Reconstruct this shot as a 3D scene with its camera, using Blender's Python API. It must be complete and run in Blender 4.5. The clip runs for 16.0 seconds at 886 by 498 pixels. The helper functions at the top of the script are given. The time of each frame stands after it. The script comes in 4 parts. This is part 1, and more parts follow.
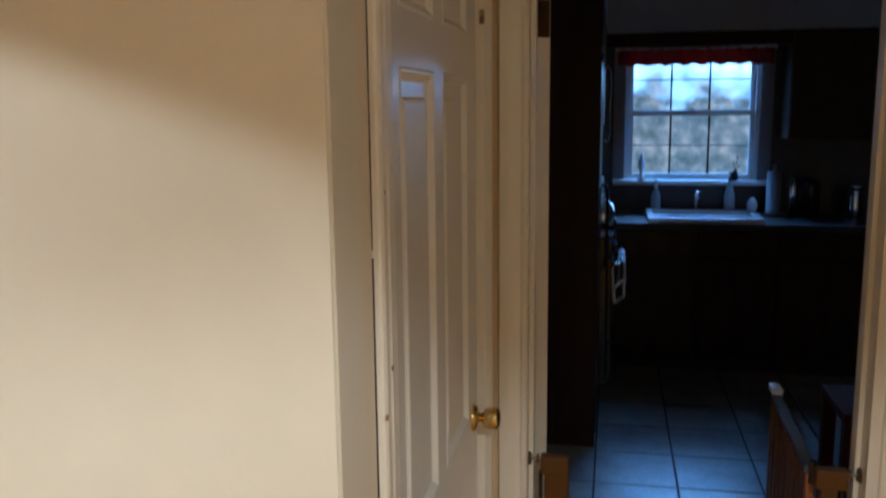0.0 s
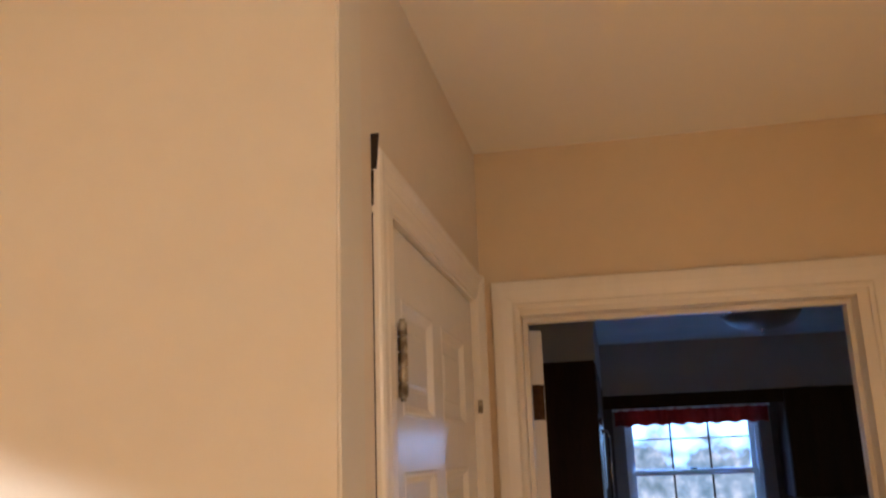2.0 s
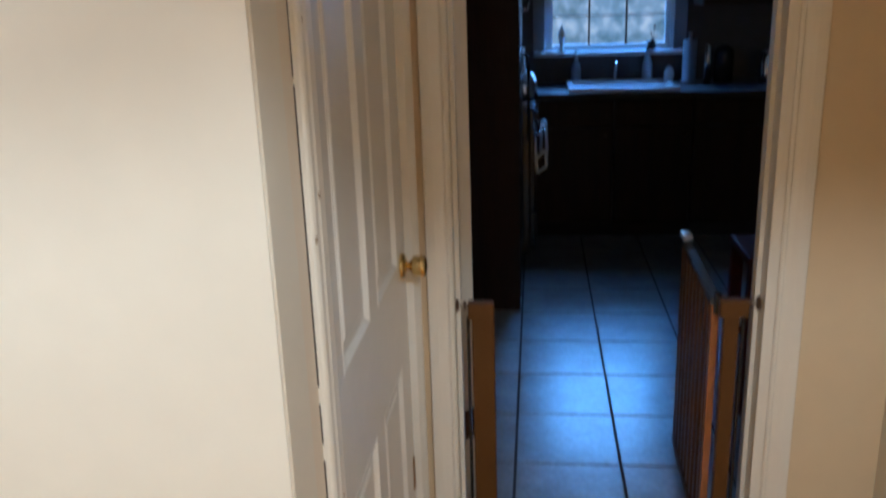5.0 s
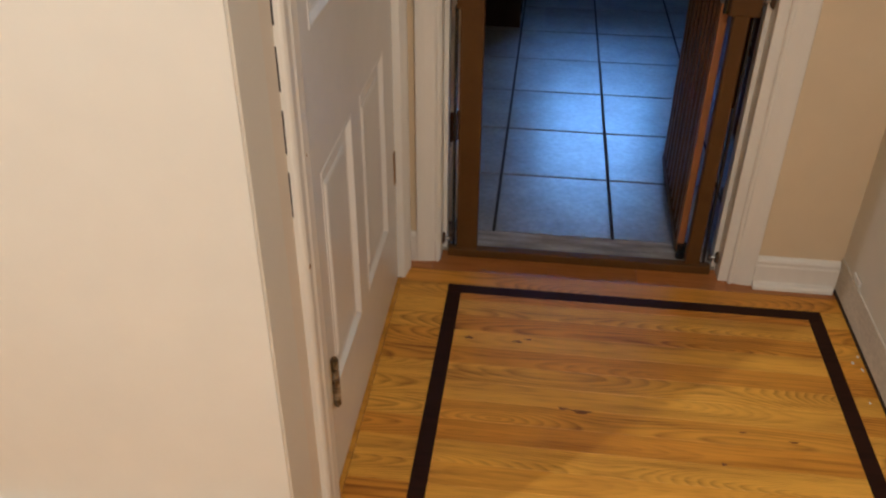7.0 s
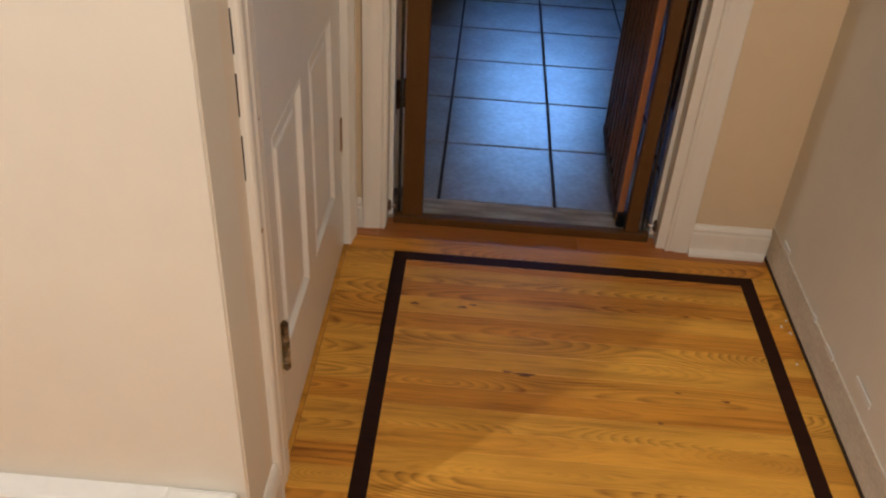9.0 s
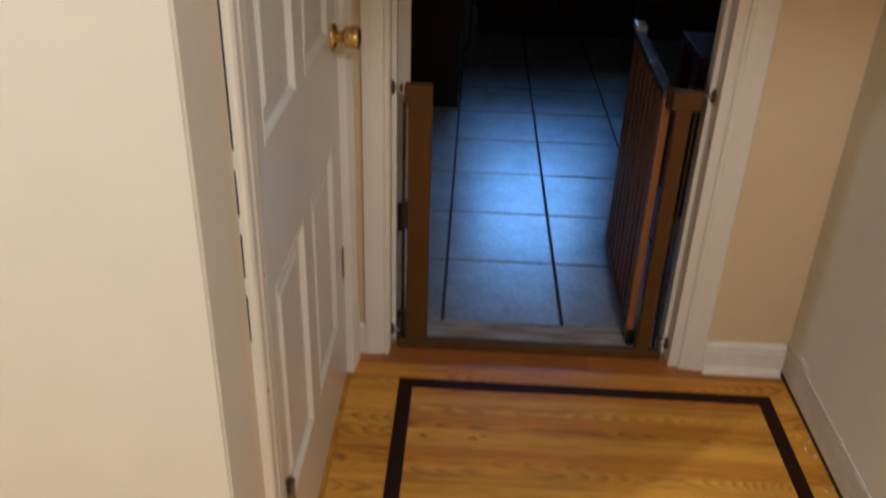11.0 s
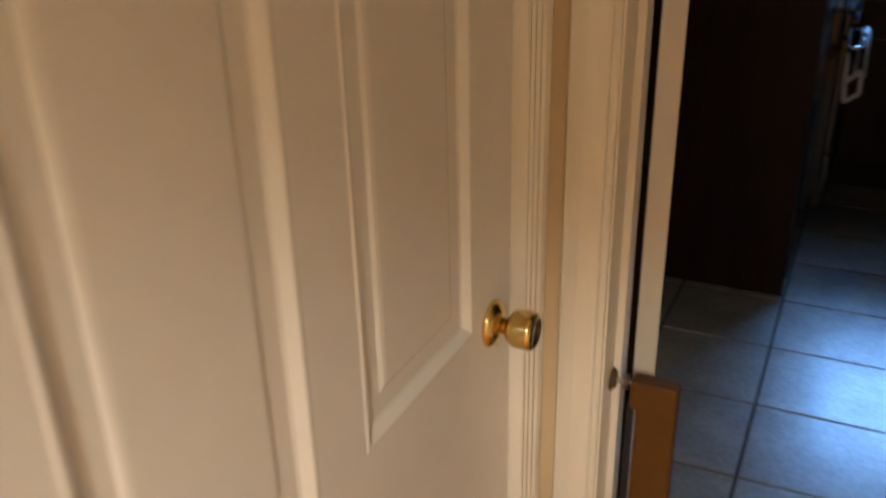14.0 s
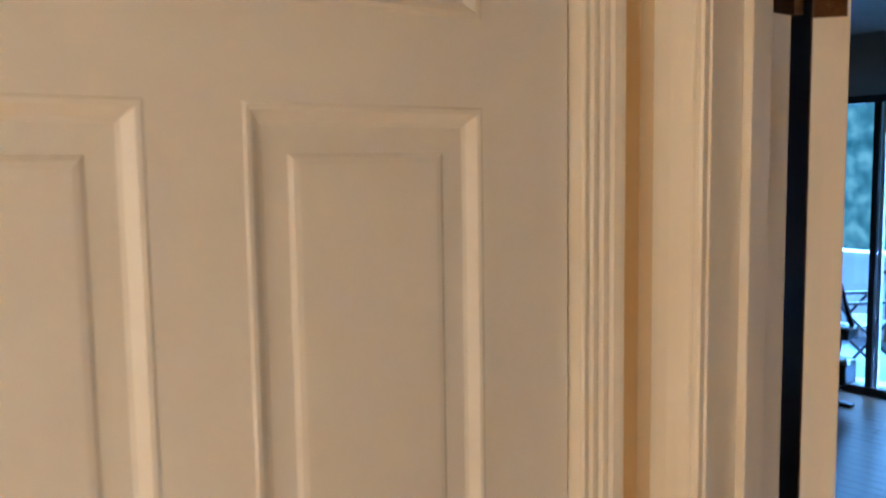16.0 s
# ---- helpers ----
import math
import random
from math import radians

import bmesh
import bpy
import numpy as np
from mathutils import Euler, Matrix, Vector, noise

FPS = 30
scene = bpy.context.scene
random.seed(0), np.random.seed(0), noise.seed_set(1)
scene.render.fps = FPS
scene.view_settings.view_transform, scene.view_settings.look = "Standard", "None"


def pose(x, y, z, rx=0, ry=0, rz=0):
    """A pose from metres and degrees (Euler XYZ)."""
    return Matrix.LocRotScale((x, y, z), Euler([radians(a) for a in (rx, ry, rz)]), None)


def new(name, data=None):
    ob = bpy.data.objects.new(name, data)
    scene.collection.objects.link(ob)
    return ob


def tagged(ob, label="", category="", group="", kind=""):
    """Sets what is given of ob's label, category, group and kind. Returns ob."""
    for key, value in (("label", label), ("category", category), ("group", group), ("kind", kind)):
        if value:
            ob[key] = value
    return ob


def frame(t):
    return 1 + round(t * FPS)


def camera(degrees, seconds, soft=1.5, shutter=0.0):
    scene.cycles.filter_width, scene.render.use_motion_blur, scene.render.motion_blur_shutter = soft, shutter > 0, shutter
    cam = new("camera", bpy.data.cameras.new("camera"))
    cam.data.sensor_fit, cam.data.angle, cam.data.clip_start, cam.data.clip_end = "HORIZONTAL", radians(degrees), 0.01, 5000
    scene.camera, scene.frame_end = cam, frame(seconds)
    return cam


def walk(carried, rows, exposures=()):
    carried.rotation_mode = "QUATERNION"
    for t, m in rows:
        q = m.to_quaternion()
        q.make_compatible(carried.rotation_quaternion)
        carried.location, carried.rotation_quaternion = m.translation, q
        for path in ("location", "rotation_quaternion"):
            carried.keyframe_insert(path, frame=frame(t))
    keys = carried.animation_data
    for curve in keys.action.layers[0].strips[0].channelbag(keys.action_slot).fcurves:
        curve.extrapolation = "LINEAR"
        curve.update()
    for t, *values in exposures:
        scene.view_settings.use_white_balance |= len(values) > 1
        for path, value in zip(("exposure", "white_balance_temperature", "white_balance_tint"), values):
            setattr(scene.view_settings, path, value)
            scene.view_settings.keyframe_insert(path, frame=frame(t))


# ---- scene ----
cam = camera(54.47, 16.0, soft=2.2, shutter=0.5)
PATH = [
    (0.0, (0.1920, -1.9889, 1.6258), (80.45, 0.64, 11.11)),
    (0.5, (0.2109, -2.0499, 1.5917), (87.29, 0.20, 12.05)),
    (1.0, (0.2050, -2.0756, 1.6482), (95.34, 1.09, 12.13)),
    (1.5, (0.1966, -2.0794, 1.6853), (99.24, 0.55, 11.44)),
    (2.0, (0.2094, -2.0816, 1.7007), (103.59, 1.95, 11.21)),
    (2.5, (0.2150, -2.0726, 1.7159), (105.17, 1.65, 10.67)),
    (3.0, (0.2253, -2.0750, 1.7229), (105.06, 1.57, 8.99)),
    (3.5, (0.2374, -2.0892, 1.7101), (100.08, 0.97, 9.29)),
    (4.0, (0.2279, -2.0783, 1.6647), (93.15, 1.63, 9.67)),
    (4.5, (0.2049, -2.0313, 1.6227), (82.07, 1.94, 6.78)),
    (5.0, (0.2110, -2.0638, 1.5525), (73.10, 1.84, 5.94)),
    (7.5, (0.2478, -2.0072, 1.3840), (55.37, -2.15, 6.43)),
    (8.0, (0.2318, -2.0254, 1.3885), (55.25, -3.00, 4.05)),
    (10.5, (0.2258, -2.0446, 1.4047), (53.18, -2.71, 3.55)),
    (11.0, (0.1906, -1.9432, 1.4381), (60.48, -1.74, 2.53)),
    (11.5, (0.0915, -1.8353, 1.5199), (61.75, -1.36, 1.41)),
    (12.0, (0.0682, -1.7323, 1.4806), (56.89, 0.73, 0.71)),
    (12.5, (0.0616, -1.6430, 1.4680), (55.58, 0.10, 1.26)),
    (13.0, (0.1071, -1.4397, 1.4453), (62.36, 2.10, 7.19)),
    (13.5, (0.1988, -1.2674, 1.4520), (65.98, 1.57, 14.76)),
    (14.0, (0.2631, -1.0398, 1.4616), (65.74, 1.28, 25.81)),
    (14.5, (0.3370, -0.8492, 1.4584), (71.95, 3.13, 31.68)),
    (15.0, (0.4665, -0.7373, 1.4777), (76.62, 0.50, 46.18)),
    (15.5, (0.5502, -0.6988, 1.5946), (81.68, 1.66, 54.05)),
    (16.0, (0.5585, -0.7600, 1.6278), (84.21, 0.83, 53.52)),
]
EXPOSURES = [
    (0.0, -1.25, 5210, 5.4),
    (0.5, -1.33, 5740, 9.2),
    (1.0, -0.96, 6080, 12.9),
    (1.5, -0.58, 5890, 16.7),
    (2.0, -0.33, 5630, 18.1),
    (3.0, -0.25, 4880, 13.4),
    (3.5, -0.30, 4690, 11.8),
    (4.0, -0.39, 4480, 7.6),
    (4.5, -0.53, 4530, 7.1),
    (5.0, -0.92, 4790, 5.7),
    (7.5, -1.06, 5620, 14.0),
    (8.0, -1.09, 5740, 14.8),
    (10.5, -1.07, 5400, 12.2),
    (11.5, -1.19, 5320, 9.3),
    (12.5, -1.07, 5380, 11.3),
    (13.5, -0.78, 5700, 12.0),
    (14.0, -0.50, 6110, 11.0),
    (14.5, -0.22, 6720, 9.4),
    (15.0, 0.25, 5970, 9.8),
    (15.2, 0.39, 5390, 7.3),
    (15.5, 0.47, 5180, 10.1),
    (16.0, 0.46, 4950, 6.1),
]
walk(cam, [(t, pose(*e, *r)) for t, e, r in PATH], EXPOSURES)

# ---- world, lamps ----
sky = bpy.data.worlds.new("sky")
scene.world = sky
sky.use_nodes = True
sn = sky.node_tree.nodes
st = sn.new("ShaderNodeTexSky")
st.sky_type, st.sun_disc = "NISHITA", False
st.sun_elevation, st.sun_rotation = radians(4), radians(200)
sky.node_tree.links.new(st.outputs[0], sn["Background"].inputs[0])
sn["Background"].inputs[1].default_value = 0.05

WARM = (1.0, 0.945, 0.79)


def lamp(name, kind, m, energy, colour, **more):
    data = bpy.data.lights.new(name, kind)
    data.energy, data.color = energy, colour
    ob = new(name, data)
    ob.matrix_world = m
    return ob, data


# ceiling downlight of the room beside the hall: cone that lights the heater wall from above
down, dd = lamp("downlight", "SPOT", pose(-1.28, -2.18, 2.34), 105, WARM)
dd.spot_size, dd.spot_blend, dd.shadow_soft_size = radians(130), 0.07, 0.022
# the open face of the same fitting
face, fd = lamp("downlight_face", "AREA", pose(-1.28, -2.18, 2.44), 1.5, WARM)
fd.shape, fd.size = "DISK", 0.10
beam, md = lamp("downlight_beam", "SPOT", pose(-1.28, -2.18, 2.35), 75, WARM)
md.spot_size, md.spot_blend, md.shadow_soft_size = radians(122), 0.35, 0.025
# unseen recessed downlights added to the same room, behind the hall's mouth, for bounce
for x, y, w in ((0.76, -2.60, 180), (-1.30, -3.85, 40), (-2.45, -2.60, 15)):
    ob, data = lamp("unseen_downlight", "SPOT", pose(x, y, 2.35), w, (1.0, 0.92, 0.74))
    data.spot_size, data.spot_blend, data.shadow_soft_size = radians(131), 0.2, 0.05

# ---- materials ----


def mat(name, base, rough=0.5, metal=0.0, other=None, scale=6.0, stretch=(1, 1, 1), fine=0.0, bump=0.0, bscale=60.0,
        vary=0.0, spec=0.5, coat=0.0, crough=0.12, rvar=0.0, island=False, contrast=0.5):
    """A surface with two scales of noise in its colour, fine relief and a change from piece to piece."""
    m = bpy.data.materials.new(name)
    m.use_nodes = True
    nt = m.node_tree
    n, l = nt.nodes, nt.links.new
    p = n["Principled BSDF"]
    p.inputs["Roughness"].default_value = rough
    p.inputs["Metallic"].default_value = metal
    p.inputs["Specular IOR Level"].default_value = spec
    p.inputs["Coat Weight"].default_value = coat
    p.inputs["Coat Roughness"].default_value = crough
    tc = n.new("ShaderNodeTexCoord")
    mp = n.new("ShaderNodeMapping")
    mp.inputs["Scale"].default_value = stretch
    l(tc.outputs["Object"], mp.inputs[0])
    other = other or tuple(c * 0.82 for c in base)
    no = n.new("ShaderNodeTexNoise")
    no.inputs["Scale"].default_value, no.inputs["Detail"].default_value = scale, 5.0
    l(mp.outputs[0], no.inputs["Vector"])
    shift = None
    if vary:
        src = n.new("ShaderNodeNewGeometry").outputs["Random Per Island"] if island else n.new("ShaderNodeObjectInfo").outputs["Random"]
        off = n.new("ShaderNodeVectorMath")
        off.operation = "SCALE"
        off.inputs[0].default_value = (13.0, 7.0, 3.0)
        l(src, off.inputs["Scale"])
        l(off.outputs[0], mp.inputs["Location"])
        shift = src
    ramp = n.new("ShaderNodeMapRange")
    ramp.inputs[1].default_value, ramp.inputs[2].default_value = 0.5 - contrast / 2, 0.5 + contrast / 2
    l(no.outputs["Fac"], ramp.inputs[0])
    mix = n.new("ShaderNodeMix")
    mix.data_type = "RGBA"
    mix.inputs[6].default_value, mix.inputs[7].default_value = (*base, 1), (*other, 1)
    l(ramp.outputs[0], mix.inputs[0])
    out = mix.outputs[2]
    if fine:
        nf = n.new("ShaderNodeTexNoise")
        nf.inputs["Scale"].default_value, nf.inputs["Detail"].default_value = scale * 9, 3.0
        l(mp.outputs[0], nf.inputs["Vector"])
        mr = n.new("ShaderNodeMapRange")
        mr.inputs[1].default_value, mr.inputs[2].default_value = 0.3, 0.7
        mr.inputs[3].default_value, mr.inputs[4].default_value = 1 - fine, 1 + fine
        l(nf.outputs["Fac"], mr.inputs[0])
        mul = n.new("ShaderNodeVectorMath")
        mul.operation = "SCALE"
        l(out, mul.inputs[0])
        l(mr.outputs[0], mul.inputs["Scale"])
        out = mul.outputs[0]
    if shift is not None:
        mv = n.new("ShaderNodeMapRange")
        mv.inputs[3].default_value, mv.inputs[4].default_value = 1 - vary, 1 + vary
        l(shift, mv.inputs[0])
        mul2 = n.new("ShaderNodeVectorMath")
        mul2.operation = "SCALE"
        l(out, mul2.inputs[0])
        l(mv.outputs[0], mul2.inputs["Scale"])
        out = mul2.outputs[0]
    l(out, p.inputs["Base Color"])
    if rvar:
        rr = n.new("ShaderNodeMapRange")
        rr.inputs[3].default_value, rr.inputs[4].default_value = rough - rvar, rough + rvar
        l(no.outputs["Fac"], rr.inputs[0])
        l(rr.outputs[0], p.inputs["Roughness"])
    if bump:
        nb = n.new("ShaderNodeTexNoise")
        nb.inputs["Scale"].default_value, nb.inputs["Detail"].default_value = bscale, 3.0
        l(mp.outputs[0], nb.inputs["Vector"])
        bu = n.new("ShaderNodeBump")
        bu.inputs["Strength"].default_value, bu.inputs["Distance"].default_value = bump, 0.002
        l(nb.outputs["Fac"], bu.inputs["Height"])
        l(bu.outputs[0], p.inputs["Normal"])
    return m


def wood(name, base, dark, rough, grain=(1.2, 16, 16), vary=0.16, ring=0.5, coat=0.25, spec=0.5):
    """Planed wood: long grain along x, cathedral rings and a tone of its own for each board."""
    m = bpy.data.materials.new(name)
    m.use_nodes = True
    nt = m.node_tree
    n, l = nt.nodes, nt.links.new
    p = n["Principled BSDF"]
    p.inputs["Roughness"].default_value = rough
    p.inputs["Specular IOR Level"].default_value = spec
    p.inputs["Coat Weight"].default_value, p.inputs["Coat Roughness"].default_value = coat, 0.2
    tc, mp, oi = n.new("ShaderNodeTexCoord"), n.new("ShaderNodeMapping"), n.new("ShaderNodeObjectInfo")
    off = n.new("ShaderNodeVectorMath")
    off.operation = "SCALE"
    off.inputs[0].default_value = (31.0, 17.0, 5.0)
    l(oi.outputs["Random"], off.inputs["Scale"])
    l(off.outputs[0], mp.inputs["Location"])
    mp.inputs["Scale"].default_value = grain
    l(tc.outputs["Object"], mp.inputs[0])
    wv = n.new("ShaderNodeTexNoise")
    wv.inputs["Scale"].default_value, wv.inputs["Detail"].default_value, wv.inputs["Distortion"].default_value = 1.1, 4.0, 1.6
    l(mp.outputs[0], wv.inputs["Vector"])
    mul = n.new("ShaderNodeMath")
    mul.operation = "MULTIPLY"
    mul.inputs[1].default_value = 24.0
    l(wv.outputs["Fac"], mul.inputs[0])
    sn_ = n.new("ShaderNodeMath")
    sn_.operation = "SINE"
    l(mul.outputs[0], sn_.inputs[0])
    fine = n.new("ShaderNodeTexNoise")
    fine.inputs["Scale"].default_value, fine.inputs["Detail"].default_value = 9.0, 5.0
    l(mp.outputs[0], fine.inputs["Vector"])
    r1 = n.new("ShaderNodeMapRange")
    r1.inputs[1].default_value, r1.inputs[2].default_value = 0.25, 1.0
    l(sn_.outputs[0], r1.inputs[0])
    pick, frac, amp = (n.new("ShaderNodeMath") for k in range(3))
    pick.operation, frac.operation, amp.operation = "MULTIPLY", "FRACT", "MULTIPLY_ADD"
    pick.inputs[1].default_value = 7.3
    l(oi.outputs["Random"], pick.inputs[0])
    l(pick.outputs[0], frac.inputs[0])
    amp.inputs[1].default_value, amp.inputs[2].default_value = ring * 1.3, ring * 0.12
    l(frac.outputs[0], amp.inputs[0])
    l(amp.outputs[0], r1.inputs[4])
    add = n.new("ShaderNodeMath")
    add.operation = "MULTIPLY_ADD"
    add.use_clamp = True
    add.inputs[1].default_value = 0.75
    l(fine.outputs["Fac"], add.inputs[0])
    l(r1.outputs[0], add.inputs[2])
    pw = n.new("ShaderNodeMath")
    pw.operation = "POWER"
    pw.inputs[1].default_value = 1.6
    l(add.outputs[0], pw.inputs[0])
    mix = n.new("ShaderNodeMix")
    mix.data_type = "RGBA"
    mix.inputs[6].default_value, mix.inputs[7].default_value = (*base, 1), (*dark, 1)
    l(pw.outputs[0], mix.inputs[0])
    mv = n.new("ShaderNodeMapRange")
    mv.inputs[3].default_value, mv.inputs[4].default_value = 1 - vary, 1 + vary
    l(oi.outputs["Random"], mv.inputs[0])
    sc = n.new("ShaderNodeVectorMath")
    sc.operation = "SCALE"
    l(mix.outputs[2], sc.inputs[0])
    l(mv.outputs[0], sc.inputs["Scale"])
    l(sc.outputs[0], p.inputs["Base Color"])
    bu = n.new("ShaderNodeBump")
    bu.inputs["Strength"].default_value, bu.inputs["Distance"].default_value = 0.15, 0.001
    l(fine.outputs["Fac"], bu.inputs["Height"])
    l(bu.outputs[0], p.inputs["Normal"])
    return m


def oak(name):
    """Plain-sawn oak strip: growth rings cut by the face into long arches, fine pores, and a tone of its own for each strip."""
    m = bpy.data.materials.new(name)
    m.use_nodes = True
    n, l = m.node_tree.nodes, m.node_tree.links.new
    p = n["Principled BSDF"]
    p.inputs["Roughness"].default_value, p.inputs["Specular IOR Level"].default_value = 0.36, 0.25

    def put(socket, v):
        if isinstance(v, (int, float)):
            socket.default_value = v
        else:
            l(v, socket)

    def math_(op, a, b=0.0, c=0.0):
        k = n.new("ShaderNodeMath")
        k.operation = op
        for i, v in enumerate((a, b, c)):
            put(k.inputs[i], v)
        return k.outputs[0]

    def noise_(vec, scale, detail=2.0, rough=0.5):
        k = n.new("ShaderNodeTexNoise")
        k.inputs["Scale"].default_value, k.inputs["Detail"].default_value, k.inputs["Roughness"].default_value = scale, detail, rough
        l(vec, k.inputs["Vector"])
        return k.outputs["Fac"]

    def vec_(x, y, z):
        k = n.new("ShaderNodeCombineXYZ")
        for i, v in enumerate((x, y, z)):
            put(k.inputs[i], v)
        return k.outputs[0]

    def range_(v, a, b, c, d):
        k = n.new("ShaderNodeMapRange")
        for i, w in enumerate((v, a, b, c, d)):
            put(k.inputs[i], w)
        return k.outputs[0]

    tc, sep, oi = n.new("ShaderNodeTexCoord"), n.new("ShaderNodeSeparateXYZ"), n.new("ShaderNodeObjectInfo")
    l(tc.outputs["Object"], sep.inputs[0])
    x, y, r0 = sep.outputs["X"], sep.outputs["Y"], oi.outputs["Random"]
    r1, r2, r3 = (math_("FRACT", math_("MULTIPLY", r0, k)) for k in (17.31, 53.7, 91.9))
    xs = math_("MULTIPLY_ADD", r0, 19.0, x)
    slow = noise_(vec_(math_("MULTIPLY", xs, 0.9), math_("MULTIPLY", y, 1.5), r1), 1.0, 1.0)
    wob = noise_(vec_(math_("MULTIPLY", xs, 9.0), math_("MULTIPLY", y, 60.0), r2), 1.0, 4.0)
    # the ring's axis lies off the strip's middle and dips through its face along the way
    across = math_("ADD", y, range_(r1, 0.0, 1.0, -0.030, 0.030))
    depth = math_("MULTIPLY_ADD", math_("SUBTRACT", slow, 0.5), 0.42, math_("MULTIPLY", math_("SUBTRACT", r3, 0.5), 0.05))
    rad = math_("SQRT", math_("ADD", math_("MULTIPLY", across, across), math_("MULTIPLY", depth, depth)))
    rad = math_("MULTIPLY_ADD", wob, 0.0040, rad)
    ring = math_("FRACT", math_("DIVIDE", rad, range_(r2, 0.0, 1.0, 0.0040, 0.0080)))
    late = math_("MULTIPLY", math_("POWER", ring, 2.2), range_(ring, 0.80, 1.0, 1.0, 0.0))
    streak = range_(noise_(vec_(math_("MULTIPLY", xs, 1.6), math_("MULTIPLY", y, 45.0), r1), 1.0, 3.0), 0.52, 0.74, 0.0, 0.32)
    pore = range_(noise_(vec_(math_("MULTIPLY", xs, 12.0), math_("MULTIPLY", y, 420.0), r3), 1.0, 3.0), 0.48, 0.70, 0.0, 1.0)
    cloud = noise_(vec_(math_("MULTIPLY", xs, 3.0), math_("MULTIPLY", y, 14.0), r0), 1.0, 3.0)
    dark = math_("MULTIPLY", math_("MULTIPLY", late, range_(wob, 0.3, 0.7, 0.35, 1.0)), range_(r3, 0.0, 1.0, 0.20, 1.15))
    dark = math_("MULTIPLY_ADD", math_("MULTIPLY", pore, math_("MULTIPLY_ADD", late, 0.6, 0.4)), 0.40, dark)
    dark = math_("ADD", math_("ADD", dark, streak), range_(cloud, 0.35, 0.75, 0.0, 0.32))
    mix = n.new("ShaderNodeMix")
    mix.data_type, mix.clamp_factor = "RGBA", True
    mix.inputs[6].default_value, mix.inputs[7].default_value = (0.88, 0.450, 0.056, 1), (0.20, 0.060, 0.007, 1)
    l(dark, mix.inputs[0])
    tone = n.new("ShaderNodeMix")
    tone.data_type, tone.blend_type = "RGBA", "MULTIPLY"
    tone.inputs[7].default_value = (0.84, 0.66, 0.46, 1)
    l(math_("POWER", r2, 1.7), tone.inputs[0])
    l(mix.outputs[2], tone.inputs[6])
    l(tone.outputs[2], p.inputs["Base Color"])
    l(range_(cloud, 0.3, 0.7, 0.32, 0.44), p.inputs["Roughness"])
    bu = n.new("ShaderNodeBump")
    bu.inputs["Strength"].default_value, bu.inputs["Distance"].default_value = 0.12, 0.0006
    l(pore, bu.inputs["Height"])
    l(bu.outputs[0], p.inputs["Normal"])
    return m


def glass(name):
    m = bpy.data.materials.new(name)
    m.use_nodes = True
    n, l = m.node_tree.nodes, m.node_tree.links.new
    n.remove(n["Principled BSDF"])
    tr, gl, fr, mx = (n.new("ShaderNode" + k) for k in ("BsdfTransparent", "BsdfGlossy", "Fresnel", "MixShader"))
    gl.inputs["Roughness"].default_value = 0.02
    l(fr.outputs[0], mx.inputs[0])
    l(tr.outputs[0], mx.inputs[1])
    l(gl.outputs[0], mx.inputs[2])
    l(mx.outputs[0], n["Material Output"].inputs[0])
    return m


